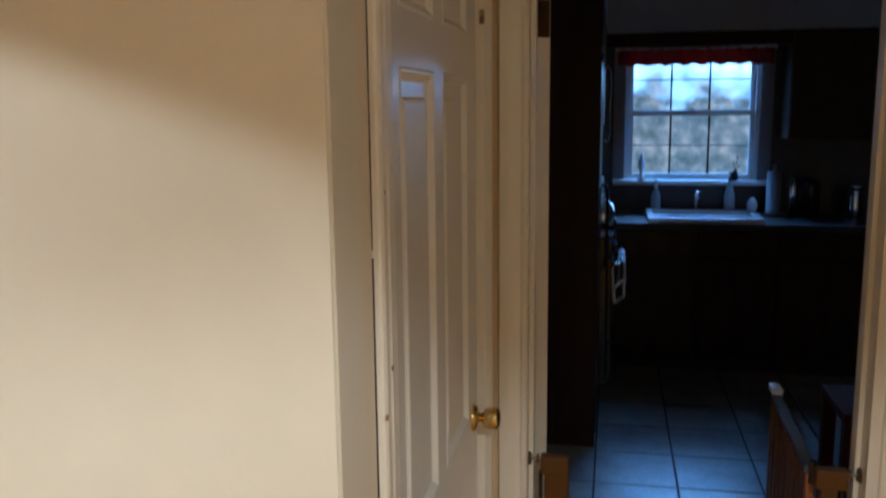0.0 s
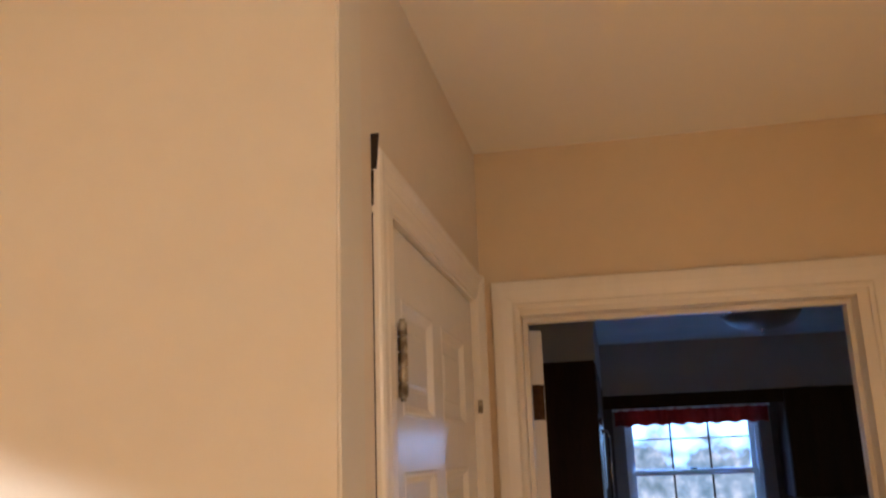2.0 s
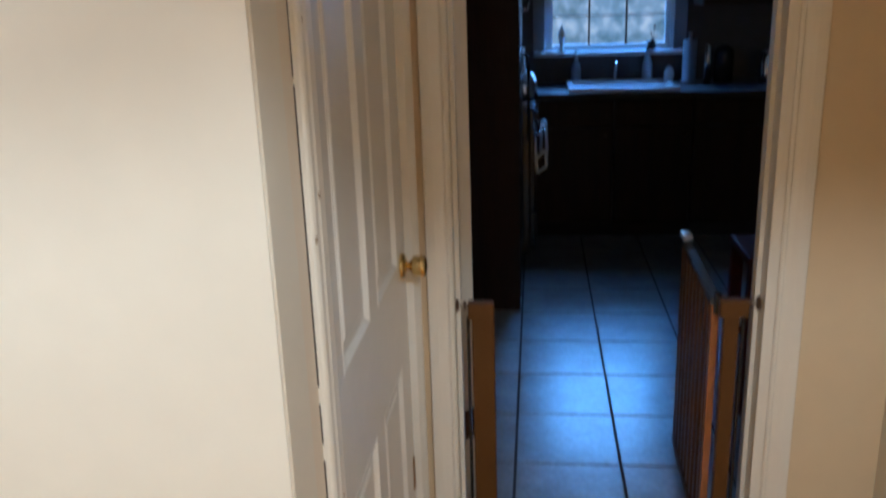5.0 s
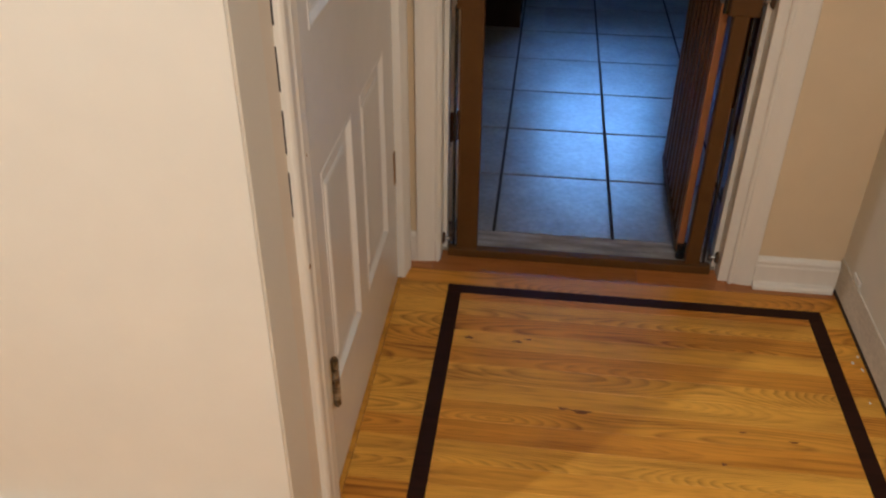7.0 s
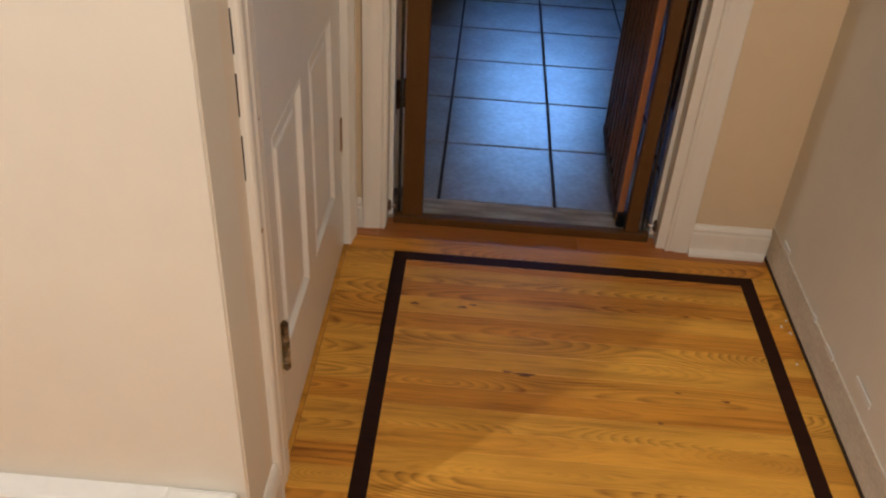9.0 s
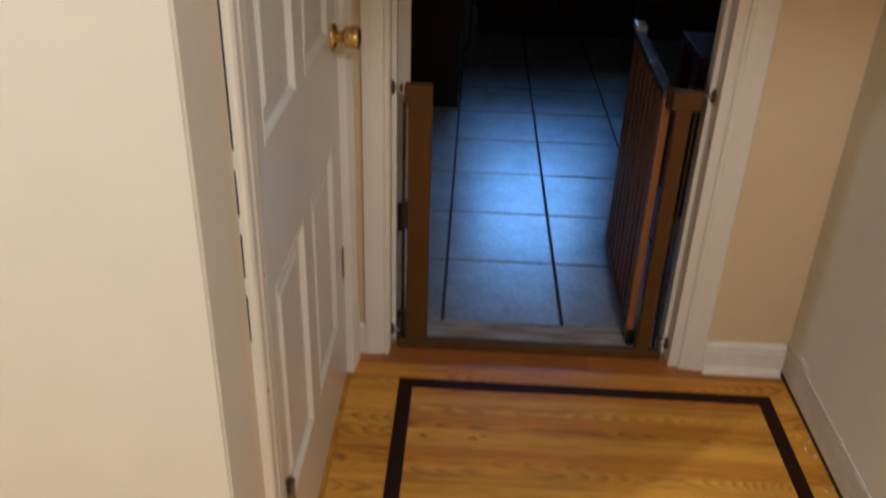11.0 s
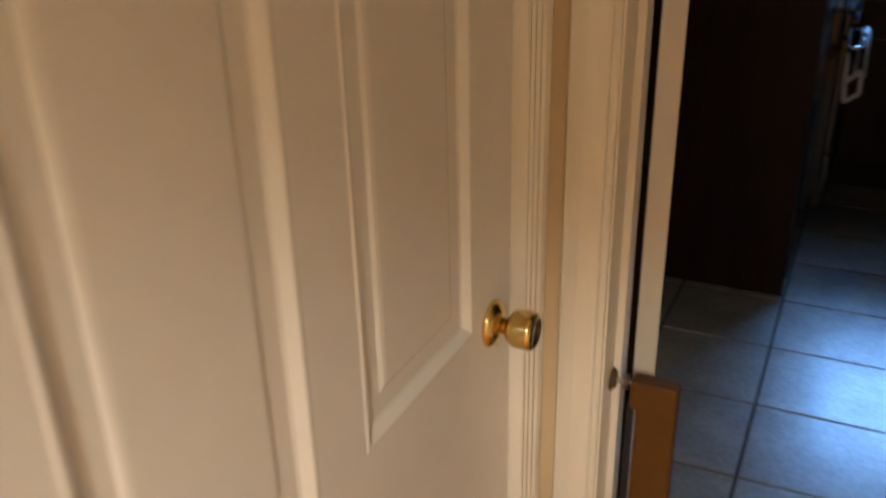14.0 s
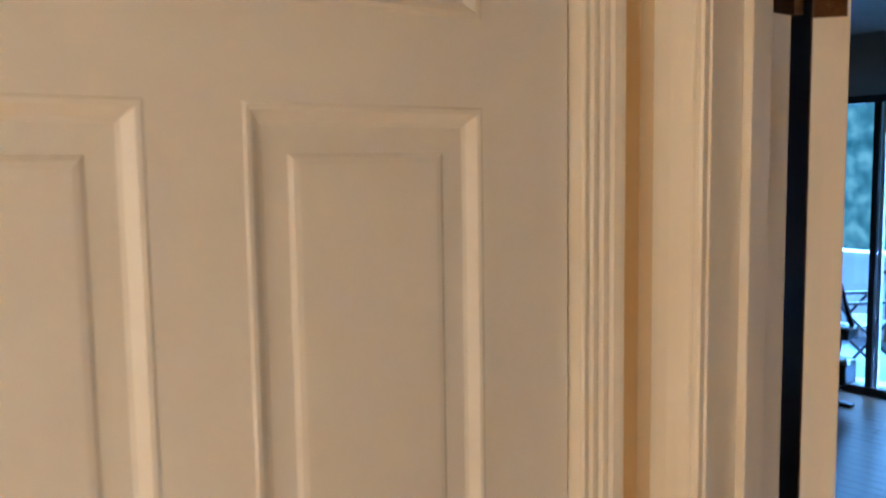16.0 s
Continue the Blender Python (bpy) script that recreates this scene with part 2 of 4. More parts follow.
def distance(name):
    """Dusk sky with a ragged line of trees, far outside the windows; it glows."""
    m = bpy.data.materials.new(name)
    m.use_nodes = True
    n, l = m.node_tree.nodes, m.node_tree.links.new
    n.remove(n["Principled BSDF"])
    em = n.new("ShaderNodeEmission")
    tc, sep = n.new("ShaderNodeTexCoord"), n.new("ShaderNodeSeparateXYZ")
    l(tc.outputs["Object"], sep.inputs[0])
    no, nf = n.new("ShaderNodeTexNoise"), n.new("ShaderNodeTexNoise")
    no.inputs["Scale"].default_value, no.inputs["Detail"].default_value = 0.9, 6.0
    nf.inputs["Scale"].default_value, nf.inputs["Detail"].default_value = 3.5, 6.0
    l(tc.outputs["Object"], no.inputs["Vector"])
    l(tc.outputs["Object"], nf.inputs["Vector"])
    # height of the tree line wanders with the noise
    h = n.new("ShaderNodeMath")
    h.operation = "MULTIPLY_ADD"
    h.inputs[1].default_value = 3.0
    l(no.outputs["Fac"], h.inputs[0])
    l(sep.outputs["Z"], h.inputs[2])
    tall, low = n.new("ShaderNodeMapRange"), n.new("ShaderNodeMath")
    tall.inputs[1].default_value, tall.inputs[2].default_value = -6.0, -2.0
    tall.inputs[3].default_value, tall.inputs[4].default_value = -1.9, 0.0
    l(sep.outputs["X"], tall.inputs[0])
    low.operation = "ADD"
    l(h.outputs[0], low.inputs[0])
    l(tall.outputs[0], low.inputs[1])
    r = n.new("ShaderNodeMapRange")
    r.inputs[1].default_value, r.inputs[2].default_value = 3.1, 4.4
    l(low.outputs[0], r.inputs[0])
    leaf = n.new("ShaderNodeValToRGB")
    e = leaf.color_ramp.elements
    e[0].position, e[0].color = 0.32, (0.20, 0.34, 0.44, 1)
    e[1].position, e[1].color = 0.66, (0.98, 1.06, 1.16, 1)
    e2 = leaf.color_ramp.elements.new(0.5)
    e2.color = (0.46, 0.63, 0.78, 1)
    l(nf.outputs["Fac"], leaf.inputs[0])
    mx = n.new("ShaderNodeMix")
    mx.data_type = "RGBA"
    # the sky grows brighter from the tree tops upwards
    up, high = n.new("ShaderNodeMapRange"), n.new("ShaderNodeMix")
    up.interpolation_type = "SMOOTHSTEP"
    up.inputs[1].default_value, up.inputs[2].default_value = 5.0, 13.0
    l(sep.outputs["Z"], up.inputs[0])
    high.data_type = "RGBA"
    high.inputs[6].default_value, high.inputs[7].default_value = (5.2, 10.0, 17.0, 1), (17.5, 38.0, 82.0, 1)
    l(up.outputs[0], high.inputs[0])
    l(high.outputs[2], mx.inputs[7])
    l(r.outputs[0], mx.inputs[0])
    # less glow put into the trees' colour behind the porch, and a teal tint
    dimmer, tint, shade = n.new("ShaderNodeMapRange"), n.new("ShaderNodeMix"), n.new("ShaderNodeVectorMath")
    dimmer.inputs[1].default_value, dimmer.inputs[2].default_value = -6.0, -2.0
    l(sep.outputs["X"], dimmer.inputs[0])
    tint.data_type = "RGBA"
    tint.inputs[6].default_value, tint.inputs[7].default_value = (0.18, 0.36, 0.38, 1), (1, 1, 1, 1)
    l(dimmer.outputs[0], tint.inputs[0])
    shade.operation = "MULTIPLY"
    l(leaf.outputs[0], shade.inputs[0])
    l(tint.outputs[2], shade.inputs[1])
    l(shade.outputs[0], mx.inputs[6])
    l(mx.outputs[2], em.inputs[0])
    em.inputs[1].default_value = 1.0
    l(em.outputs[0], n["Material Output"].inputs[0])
    return m


PAINT = mat("cream wall paint", (0.745, 0.692, 0.595), 0.62, other=(0.715, 0.662, 0.565), scale=1.6, fine=0.015, bump=0.12, bscale=150)
TAN = mat("tan wall paint", (0.74, 0.595, 0.395), 0.62, other=(0.71, 0.565, 0.365), scale=1.6, fine=0.015, bump=0.12, bscale=150)
# Tan paint pushed to orange: light bounced between the casings is in the colour.
TANBOUNCE = mat("tan wall paint with orange bounce", (0.82, 0.60, 0.32), 0.6, other=(0.79, 0.57, 0.295), scale=1.6, fine=0.015, bump=0.12, bscale=150)
SIDE = mat("beige wall paint", (0.755, 0.665, 0.545), 0.62, other=(0.725, 0.635, 0.51), scale=1.6, fine=0.015, bump=0.12, bscale=150)
CEIL = mat("ceiling paint", (0.89, 0.86, 0.82), 0.8, other=(0.87, 0.84, 0.795), scale=2.0, bump=0.25, bscale=120)
TRIM = mat("semi-gloss trim paint", (0.85, 0.80, 0.715), 0.32, other=(0.80, 0.745, 0.655), scale=5.0, stretch=(1, 1, .15), fine=0.02, bump=0.10, bscale=45)
DOORPAINT = mat("semi-gloss door paint", (0.83, 0.80, 0.755), 0.24, other=(0.80, 0.77, 0.72), scale=2.5, fine=0.015, bump=0.05, bscale=25)
SCUFF = mat("old plaster and filler", (0.56, 0.50, 0.40), 0.85, other=(0.66, 0.60, 0.49), scale=9.0, stretch=(1, 1, 2.5), fine=0.12, bump=0.5, bscale=70)
CHIP = mat("white filler", (0.82, 0.79, 0.72), 0.7, bump=0.3)
DARKGAP = mat("dark gap", (0.03, 0.018, 0.012), 0.9, bump=0.4)
OAK = oak("oak floor boards")
OAKRED = wood("reddish oak board", (0.46, 0.17, 0.034), (0.27, 0.08, 0.011), 0.38, vary=0.12, coat=0.06)
WALNUT = wood("dark walnut inlay", (0.030, 0.0095, 0.005), (0.013, 0.004, 0.002), 0.65, vary=0.1, coat=0.0, spec=0.15)
KNOT = mat("knot in the wood", (0.11, 0.032, 0.006), 0.6, other=(0.22, 0.075, 0.014), scale=40)
TILE = mat("glazed stone-look tile", (0.31, 0.288, 0.252), 0.32, other=(0.20, 0.182, 0.155), scale=7.0, fine=0.16, bump=0.22, coat=0.5, crough=0.23, spec=0.5, bscale=22, vary=0.06, rvar=0.05)
GROUT = mat("dark grout", (0.030, 0.028, 0.026), 0.9, other=(0.05, 0.046, 0.042), scale=12, bump=0.5)
MARBLE = mat("grey-beige marble", (0.46, 0.40, 0.31), 0.6, other=(0.22, 0.185, 0.14), scale=7.0, stretch=(1, 6, 1), fine=0.15, spec=0.2, contrast=0.35)
BROWN = mat("brown enamel", (0.115, 0.050, 0.010), 0.55, other=(0.095, 0.040, 0.008), scale=8, fine=0.04, bump=0.05, spec=0.25)
SLAT = wood("stained gate slats", (0.17, 0.070, 0.020), (0.09, 0.034, 0.010), 0.5, grain=(14, 14, 1.4), vary=0.12)
SLATRED = wood("lighter stained stile", (0.36, 0.135, 0.036), (0.25, 0.085, 0.022), 0.4, grain=(14, 14, 1.4), vary=0.05)
GREY = mat("grey plastic", (0.10, 0.096, 0.092), 0.25, fine=0.03)
SILVER = mat("light grey latch", (0.62, 0.62, 0.62), 0.3)
BRASS = mat("polished brass", (0.80, 0.62, 0.27), 0.16, 1.0, other=(0.68, 0.51, 0.20), scale=20, rvar=0.05)
NICK = mat("bare brown wood under paint", (0.36, 0.23, 0.12), 0.7, scale=40)
OLDBRASS = mat("paint-stained brass hinge", (0.11, 0.075, 0.038), 0.42, 0.6, other=(0.42, 0.35, 0.24), scale=55, fine=0.25, bump=0.4, contrast=0.2)
DULLBRASS = mat("dull brass plate", (0.34, 0.20, 0.075), 0.45, 0.5, other=(0.24, 0.14, 0.05), scale=30)
BRONZE = mat("dark bronze hinge", (0.14, 0.072, 0.032), 0.35, 0.8, other=(0.07, 0.035, 0.018), scale=40, fine=0.2)
STEELPIN = mat("steel", (0.45, 0.42, 0.38), 0.3, 1.0)
RUBBER = mat("brown rubber cup", (0.10, 0.055, 0.03), 0.6)
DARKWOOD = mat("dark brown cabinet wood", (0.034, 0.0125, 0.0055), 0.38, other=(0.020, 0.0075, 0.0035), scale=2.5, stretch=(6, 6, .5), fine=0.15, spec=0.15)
BLACK = mat("black enamel", (0.012, 0.012, 0.013), 0.22, scale=3)
CHROME = mat("chrome", (0.75, 0.75, 0.76), 0.10, 1.0)
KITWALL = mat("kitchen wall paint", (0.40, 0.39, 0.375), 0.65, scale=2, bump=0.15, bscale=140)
# Near black: the dimness of the unlit window wall is put into its colour.
KITDARK = mat("darkened kitchen wall", (0.07, 0.06, 0.052), 0.5, other=(0.045, 0.04, 0.036), scale=8)
TAUPE = mat("taupe window trim", (0.22, 0.20, 0.185), 0.5, fine=0.03)
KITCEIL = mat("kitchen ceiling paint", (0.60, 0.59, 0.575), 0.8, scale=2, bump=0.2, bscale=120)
COUNTER = mat("dark laminate worktop", (0.030, 0.027, 0.025), 0.42, other=(0.05, 0.045, 0.042), scale=60, spec=0.25)
PORCELAIN = mat("white porcelain", (0.80, 0.80, 0.79), 0.14)
WHITE = mat("white window paint", (0.76, 0.76, 0.75), 0.4, fine=0.02)
RED = mat("red cotton", (0.36, 0.035, 0.02), 0.85, other=(0.25, 0.02, 0.012), scale=30, bump=0.5, bscale=300)
REDPAINT = mat("red painted board", (0.30, 0.012, 0.006), 0.42, other=(0.24, 0.008, 0.005), scale=30)
REDWOOD = mat("dark red wood", (0.10, 0.017, 0.009), 0.6, other=(0.06, 0.010, 0.006), scale=4, stretch=(5, 5, .6), spec=0.08)
DARKRED = mat("dark red curtain cloth", (0.13, 0.022, 0.012), 0.9, other=(0.07, 0.012, 0.008), scale=20, bump=0.5, bscale=200)
TOWEL = mat("white towel cloth", (0.72, 0.72, 0.72), 0.95, bump=0.8, bscale=250)
BOTTLE = mat("clear soap bottle", (0.45, 0.50, 0.55), 0.1, spec=0.6)
DARKBOTTLE = mat("dark bottle", (0.03, 0.03, 0.035), 0.12)
LAMPGLASS = mat("frosted lamp glass", (0.22, 0.20, 0.17), 0.3)
FAMFLOOR = wood("family room boards", (0.075, 0.038, 0.017), (0.045, 0.021, 0.009), 0.32, vary=0.12, coat=0.0, spec=0.07)
SLIDER = mat("dark bronze aluminium", (0.03, 0.026, 0.024), 0.35, 0.3)
DECK = mat("weathered deck boards", (0.32, 0.33, 0.34), 0.7, other=(0.24, 0.25, 0.26), scale=5, vary=0.1, stretch=(.6, 6, 1))
WICKER = mat("brown wicker", (0.22, 0.075, 0.035), 0.6, other=(0.12, 0.04, 0.02), scale=30, stretch=(1, 1, 3), bump=1.0, bscale=80)
GLASS = glass("window glass")
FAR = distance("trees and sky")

# ---- helpers for building ----


def bx(bm, x0, x1, y0, y1, z0, z1, bevel=0.0):
    vs = bmesh.ops.create_cube(bm, size=1)["verts"]
    for v in vs:
        v.co = Vector(((x0 + x1) / 2 + v.co.x * (x1 - x0), (y0 + y1) / 2 + v.co.y * (y1 - y0), (z0 + z1) / 2 + v.co.z * (z1 - z0)))
    if bevel:
        es = list({e for v in vs for e in v.link_edges})
        bmesh.ops.bevel(bm, geom=es, offset=bevel, segments=2, affect="EDGES", profile=0.6)
    return vs


def rod(bm, a, b, r, seg=12, r2=None):
    a, b = Vector(a), Vector(b)
    d = b - a
    m = Matrix.Translation((a + b) / 2) @ d.to_track_quat("Z", "Y").to_matrix().to_4x4()
    bmesh.ops.create_cone(bm, cap_ends=True, segments=seg, radius1=r, radius2=r if r2 is None else r2, depth=d.length, matrix=m)


def lathe(bm, m, profile, seg=24):
    """Turns (radius, height) round the z axis of m."""
    rings = []
    for r, h in profile:
        rings.append([bm.verts.new(m @ Vector((r * math.cos(a), r * math.sin(a), h))) for a in (2 * math.pi * i / seg for i in range(seg))])
    for p, q in zip(rings, rings[1:]):
        for i in range(seg):
            bm.faces.new((p[i], p[(i + 1) % seg], q[(i + 1) % seg], q[i]))
    bm.faces.new(rings[0][::-1])
    bm.faces.new(rings[-1])


def mesh(name, bm, material, smooth=False):
    bmesh.ops.recalc_face_normals(bm, faces=bm.faces)
    me = bpy.data.meshes.new(name)
    bm.to_mesh(me)
    bm.free()
    me.materials.append(material)
    if smooth:
        for f in me.polygons:
            f.use_smooth = True
    return me


def part(name, bm, material, parent, label="", smooth=False):
    ob = new(name, mesh(name, bm, material, smooth))
    ob.parent = parent
    ob.matrix_parent_inverse = Matrix.Translation(parent.location).inverted() if parent.type == "EMPTY" else Matrix.Identity(4)
    return tagged(ob, label)


def thing(name, at, label, category, group="", kind=""):
    ob = new(name)
    ob.location = at
    ob.empty_display_size = 0.05
    return tagged(ob, label, category, group, kind)


def solid(name, boxes, material, label, category, kind="", bevel=0.0):
    bm = bmesh.new()
    for b in boxes:
        bx(bm, *b, bevel=bevel)
    return tagged(new(name, mesh(name, bm, material)), label, category, kind=kind)


def one(*boxes, bevel=0.0):
    bm = bmesh.new()
    for b in boxes:
        bx(bm, *b, bevel=bevel)
    return bm


def strip(bm, profile, path):
    """Sweeps the profile's points along the path; path(u, v) gives the corners that a profile point runs through."""
    rows = [[bm.verts.new(c) for c in path(u, v)] for u, v in profile]
    k = len(rows)
    for i in range(k):
        a, b = rows[i], rows[(i + 1) % k]
        for j in range(len(a) - 1):
            bm.faces.new((a[j], a[j + 1], b[j + 1], b[j]))
    bm.faces.new([r[0] for r in rows])
    bm.faces.new([r[-1] for r in rows][::-1])
    return bm


# colonial casing: from the inner edge (u = 0) to the outer one, v proud of the wall
def casing_profile(w):
    return [(0, 0), (0, .009), (.004, .011), (.010, .011), (.013, .008), (.018, .008), (.030, .011), (w * .62, .0135), (w - .012, .014), (w - .003, .0135), (w, .011), (w, 0)]

# ---- large structure: the hall ----
XS, YA, XR, ZC = -0.096, -1.131, 1.083, 2.457
OP0, OP1, OPH = 0.0, 0.771, 2.030      # clear opening between the jambs
CD0, CD1, CDH = -0.888, -0.103, 2.055  # closet leaf along the side wall

wall = bmesh.new()
bx(wall, -3.3, XS, YA, YA + .10, 0, ZC)
bmesh.ops.bevel(wall, geom=[e for e in wall.edges if all(v.co.x > XS - .01 and v.co.y < YA + .01 for v in e.verts)], offset=.004, segments=3, affect="EDGES")
tagged(new("wall_heater", mesh("wall_heater", wall, PAINT)), "cream painted wall above a white baseboard heater", "wall", kind="structure")
solid("wall_closet", [(XS - .10, XS, YA + .10, CD0 - .018, 0, ZC), (XS - .10, XS, CD0 - .018, 0, CDH + .018, ZC)],
      SIDE, "beige painted side wall round a closet door", "wall", "structure")
solid("wall_return", [(XS - .10, XS, CD1 + .018, 0, 0, CDH + .018)], TANBOUNCE, "tan painted strip of wall between two door casings, bounced orange light in its colour", "wall", "structure")
solid("wall_doorway", [(-5.2, OP0 - .02, 0, .138, 0, ZC), (OP1 + .02, XR, 0, .138, 0, ZC), (OP0 - .02, OP1 + .02, 0, .138, OPH + .02, ZC)],
      TAN, "tan painted wall round the open kitchen doorway", "wall", "structure")
solid("wall_right", [(XR, XR + .10, -4.6, .12, 0, ZC)], PAINT, "cream painted wall whose baseboard is missing", "wall", "structure")
solid("wall_back", [(-3.3, XR, -4.7, -4.6, 0, ZC)], PAINT, "plain cream wall closing the room", "wall", "structure")
solid("wall_left", [(-3.4, -3.3, -4.7, YA + .1, 0, ZC)], PAINT, "plain cream wall closing the room", "wall", "structure")
solid("ceiling_hall", [(-3.4, XR + .1, -4.7, .12, ZC, ZC + .1)], CEIL, "smooth off-white hall ceiling", "ceiling", "structure")
solid("closet_back", [(XS - .62, XS - .60, YA + .1, 0, 0, ZC)], DARKGAP, "dark closet behind the closed door", "wall", "structure")

# bare strip where the baseboard of the right wall is missing
bare = solid("trim_bare_strip", [(XR - .004, XR, -4.6, -.004, .012, .104)], SCUFF, "grey bare plaster strip along the foot of the wall", "wall strip", "structure")
part("gap", one((XR - .0055, XR - .001, -4.6, -.004, -.006, .011)), DARKGAP, bare, "dark gap along the floor")
bm = bmesh.new()
for y, l_, z in ((-.70, .085, .150), (-.98, .14, .148), (-.40, .02, .10), (-1.25, .06, .10), (-.13, .05, .115), (-.52, .05, .098)):
    bx(bm, XR - .0065, XR - .003, y - l_ / 2, y + l_ / 2, z, z + .014)
part("filler", bm, CHIP, bare, "white filler marks")
bm = bmesh.new()
rnd = random.Random(4)
for i in range(9):
    x, y, s = XR - .010 - rnd.random() * .025, -.2 - rnd.random() * 1.3, .002 + rnd.random() * .003
    bmesh.ops.create_icosphere(bm, subdivisions=1, radius=s, matrix=Matrix.Translation((x, y, s * .5)) @ Matrix.Diagonal((1, 1.4, .6, 1)))
tagged(new("plaster_crumbs", mesh("plaster_crumbs", bm, CHIP)), "white plaster crumbs on the wooden floor", "debris", kind="stuff")

# doorway: jambs, stops, casing
jamb = thing("trim_doorway", (OP0, 0, 0), "cream painted jambs and casing of the open doorway", "door frame", kind="structure")
part("jamb", one((OP0 - .019, OP0, -.001, .141, 0, OPH + .019), bevel=.0015), TRIM, jamb)
part("jamb", one((OP1, OP1 + .030, -.001, .141, 0, OPH + .019), bevel=.0015), TRIM, jamb)
part("head_jamb", one((OP0, OP1, -.001, .141, OPH, OPH + .019), bevel=.0015), TRIM, jamb)
part("door_stop", one((OP0, OP0 + .012, .052, .088, 0, OPH - .012), bevel=.002), TRIM, jamb)
part("door_stop", one((OP1 - .012, OP1, .052, .088, 0, OPH - .012), bevel=.002), TRIM, jamb)
part("door_stop", one((OP0, OP1, .052, .088, OPH - .012, OPH), bevel=.002), TRIM, jamb)
cw, RW = .073, .88
L0, R0, H0 = OP0 - .003, OP1 + .026, OPH + .016
part("casing", strip(bmesh.new(), casing_profile(cw), lambda u, v: [(L0 - u * RW, -v, 0), (L0 - u * RW, -v, H0 + u * .94)]), TRIM, jamb)
part("casing", strip(bmesh.new(), casing_profile(cw), lambda u, v: [(L0 - u * RW, -v, H0 + u * .94), (R0 + u * RW, -v, H0 + u * .94)]), TRIM, jamb)
part("casing", strip(bmesh.new(), casing_profile(cw), lambda u, v: [(R0 + u * RW, -v, H0 + u * .94), (R0 + u * RW, -v, 0)]), TRIM, jamb)

# closet door in the side wall
closet = thing("door_1", (XS, (CD0 + CD1) / 2, 0), "white six-panel closet door, closed, with a brass knob", "door", kind="structure")
XD = XS - .010
PY = ((-.789, -.550), (-.471, -.220))
PZ = ((.222, .700), (.942, 1.680), (1.763, 1.944))


def leaf(bm, ys, zs, holes, x):
    """The face of a door leaf at x with the panels' holes left open."""
    grid = {}

    def vert(y, z):
        if (y, z) not in grid:
            grid[(y, z)] = bm.verts.new((x, y, z))
        return grid[(y, z)]
    for a, b in zip(ys, ys[1:]):
        for c, d in zip(zs, zs[1:]):
            if (a, c) not in holes:
                bm.faces.new((vert(a, c), vert(b, c), vert(b, d), vert(a, d)))


bm = bmesh.new()
ys = [CD0, PY[0][0], PY[0][1], PY[1][0], PY[1][1], CD1]
zs = [.004, .222, .700, .942, 1.680, 1.763, 1.944, CDH - .003]
leaf(bm, ys, zs, {(y[0], z[0]) for y in PY for z in PZ}, XD)
bx(bm, XD - .035, XD - .030, CD0, CD1, .004, CDH - .003)
for (a, b) in ((CD0, CD0 + .0005), (CD1 - .0005, CD1)):
    bx(bm, XD - .032, XD, a, b, .004, CDH - .003)
part("leaf", bm, DOORPAINT, closet)
RING = [(0, 0), (.003, .0015), (.007, .001), (.016, -.007), (.020, -.0085), (.043, -.0085), (.0475, -.0055), (.053, -.0045)]
for y in PY:
    for z in PZ:
        bm = bmesh.new()
        last = None
        for ins, dep in RING:
            ring = [bm.verts.new((XD + dep, yy, zz)) for yy, zz in ((y[0] + ins, z[0] + ins), (y[1] - ins, z[0] + ins), (y[1] - ins, z[1] - ins), (y[0] + ins, z[1] - ins))]
            if last:
                for i in range(4):
                    bm.faces.new((last[i], last[(i + 1) % 4], ring[(i + 1) % 4], ring[i]))
            last = ring
        bm.faces.new(last)
        part("panel", bm, DOORPAINT, closet)
# jamb boards and casing of the closet
part("jamb", one((XS - .10, XS, CD0 - .019, CD0 - .003, 0, CDH + .019)), TRIM, closet)
part("jamb", one((XS - .10, XS, CD1 + .003, CD1 + .019, 0, CDH + .019)), TRIM, closet)
part("head_jamb", one((XS - .10, XS, CD0 - .003, CD1 + .003, CDH, CDH + .019)), TRIM, closet)


def fluted(w):
    """Closet casing: a row of fine beads, then a flat outer band."""
    return [(0, 0), (0, .008), (.003, .0105), (.008, .0105), (.0095, .008), (.014, .008), (.017, .0118), (.023, .0125), (.0245, .0098), (.029, .0098),
            (.033, .0138), (.040, .0145), (.0415, .0125), (.045, .0125), (.049, .0165), (w - .010, .018), (w - .003, .018), (w, .015), (w, 0)]


def rounded(w):
    """Near casing: a thin inner band, a shallow cove, and a thick round bead along the outer edge."""
    return [(0, 0), (0, .005), (.004, .0075), (.026, .0075), (.034, .0085), (.040, .0065), (.046, .0065), (.066, .009), (.070, .012), (.075, .0142), (.084, .0142), (.090, .0115), (w, .008), (w, 0)]


A0, A1, AH = CD0 - .005, CD1 + .003, CDH + .006
NW, HW, FW = .092, .066, .059  # widths of the near casing, the head and the far casing
part("casing", strip(bmesh.new(), rounded(NW), lambda u, v: [(XS + v, A0 - u, 0), (XS + v, A0 - u, AH + u * HW / NW)]), TRIM, closet)
part("casing", strip(bmesh.new(), rounded(NW), lambda u, v: [(XS + v, A0 - u, AH + u * HW / NW), (XS + v, A1 + u * FW / NW, AH + u * HW / NW)]), TRIM, closet)
part("casing", strip(bmesh.new(), fluted(.070), lambda u, v: [(XS + v, A1 + u * FW / .070, AH + u * HW / .070), (XS + v, A1 + u * FW / .070, 0)]), TRIM, closet)
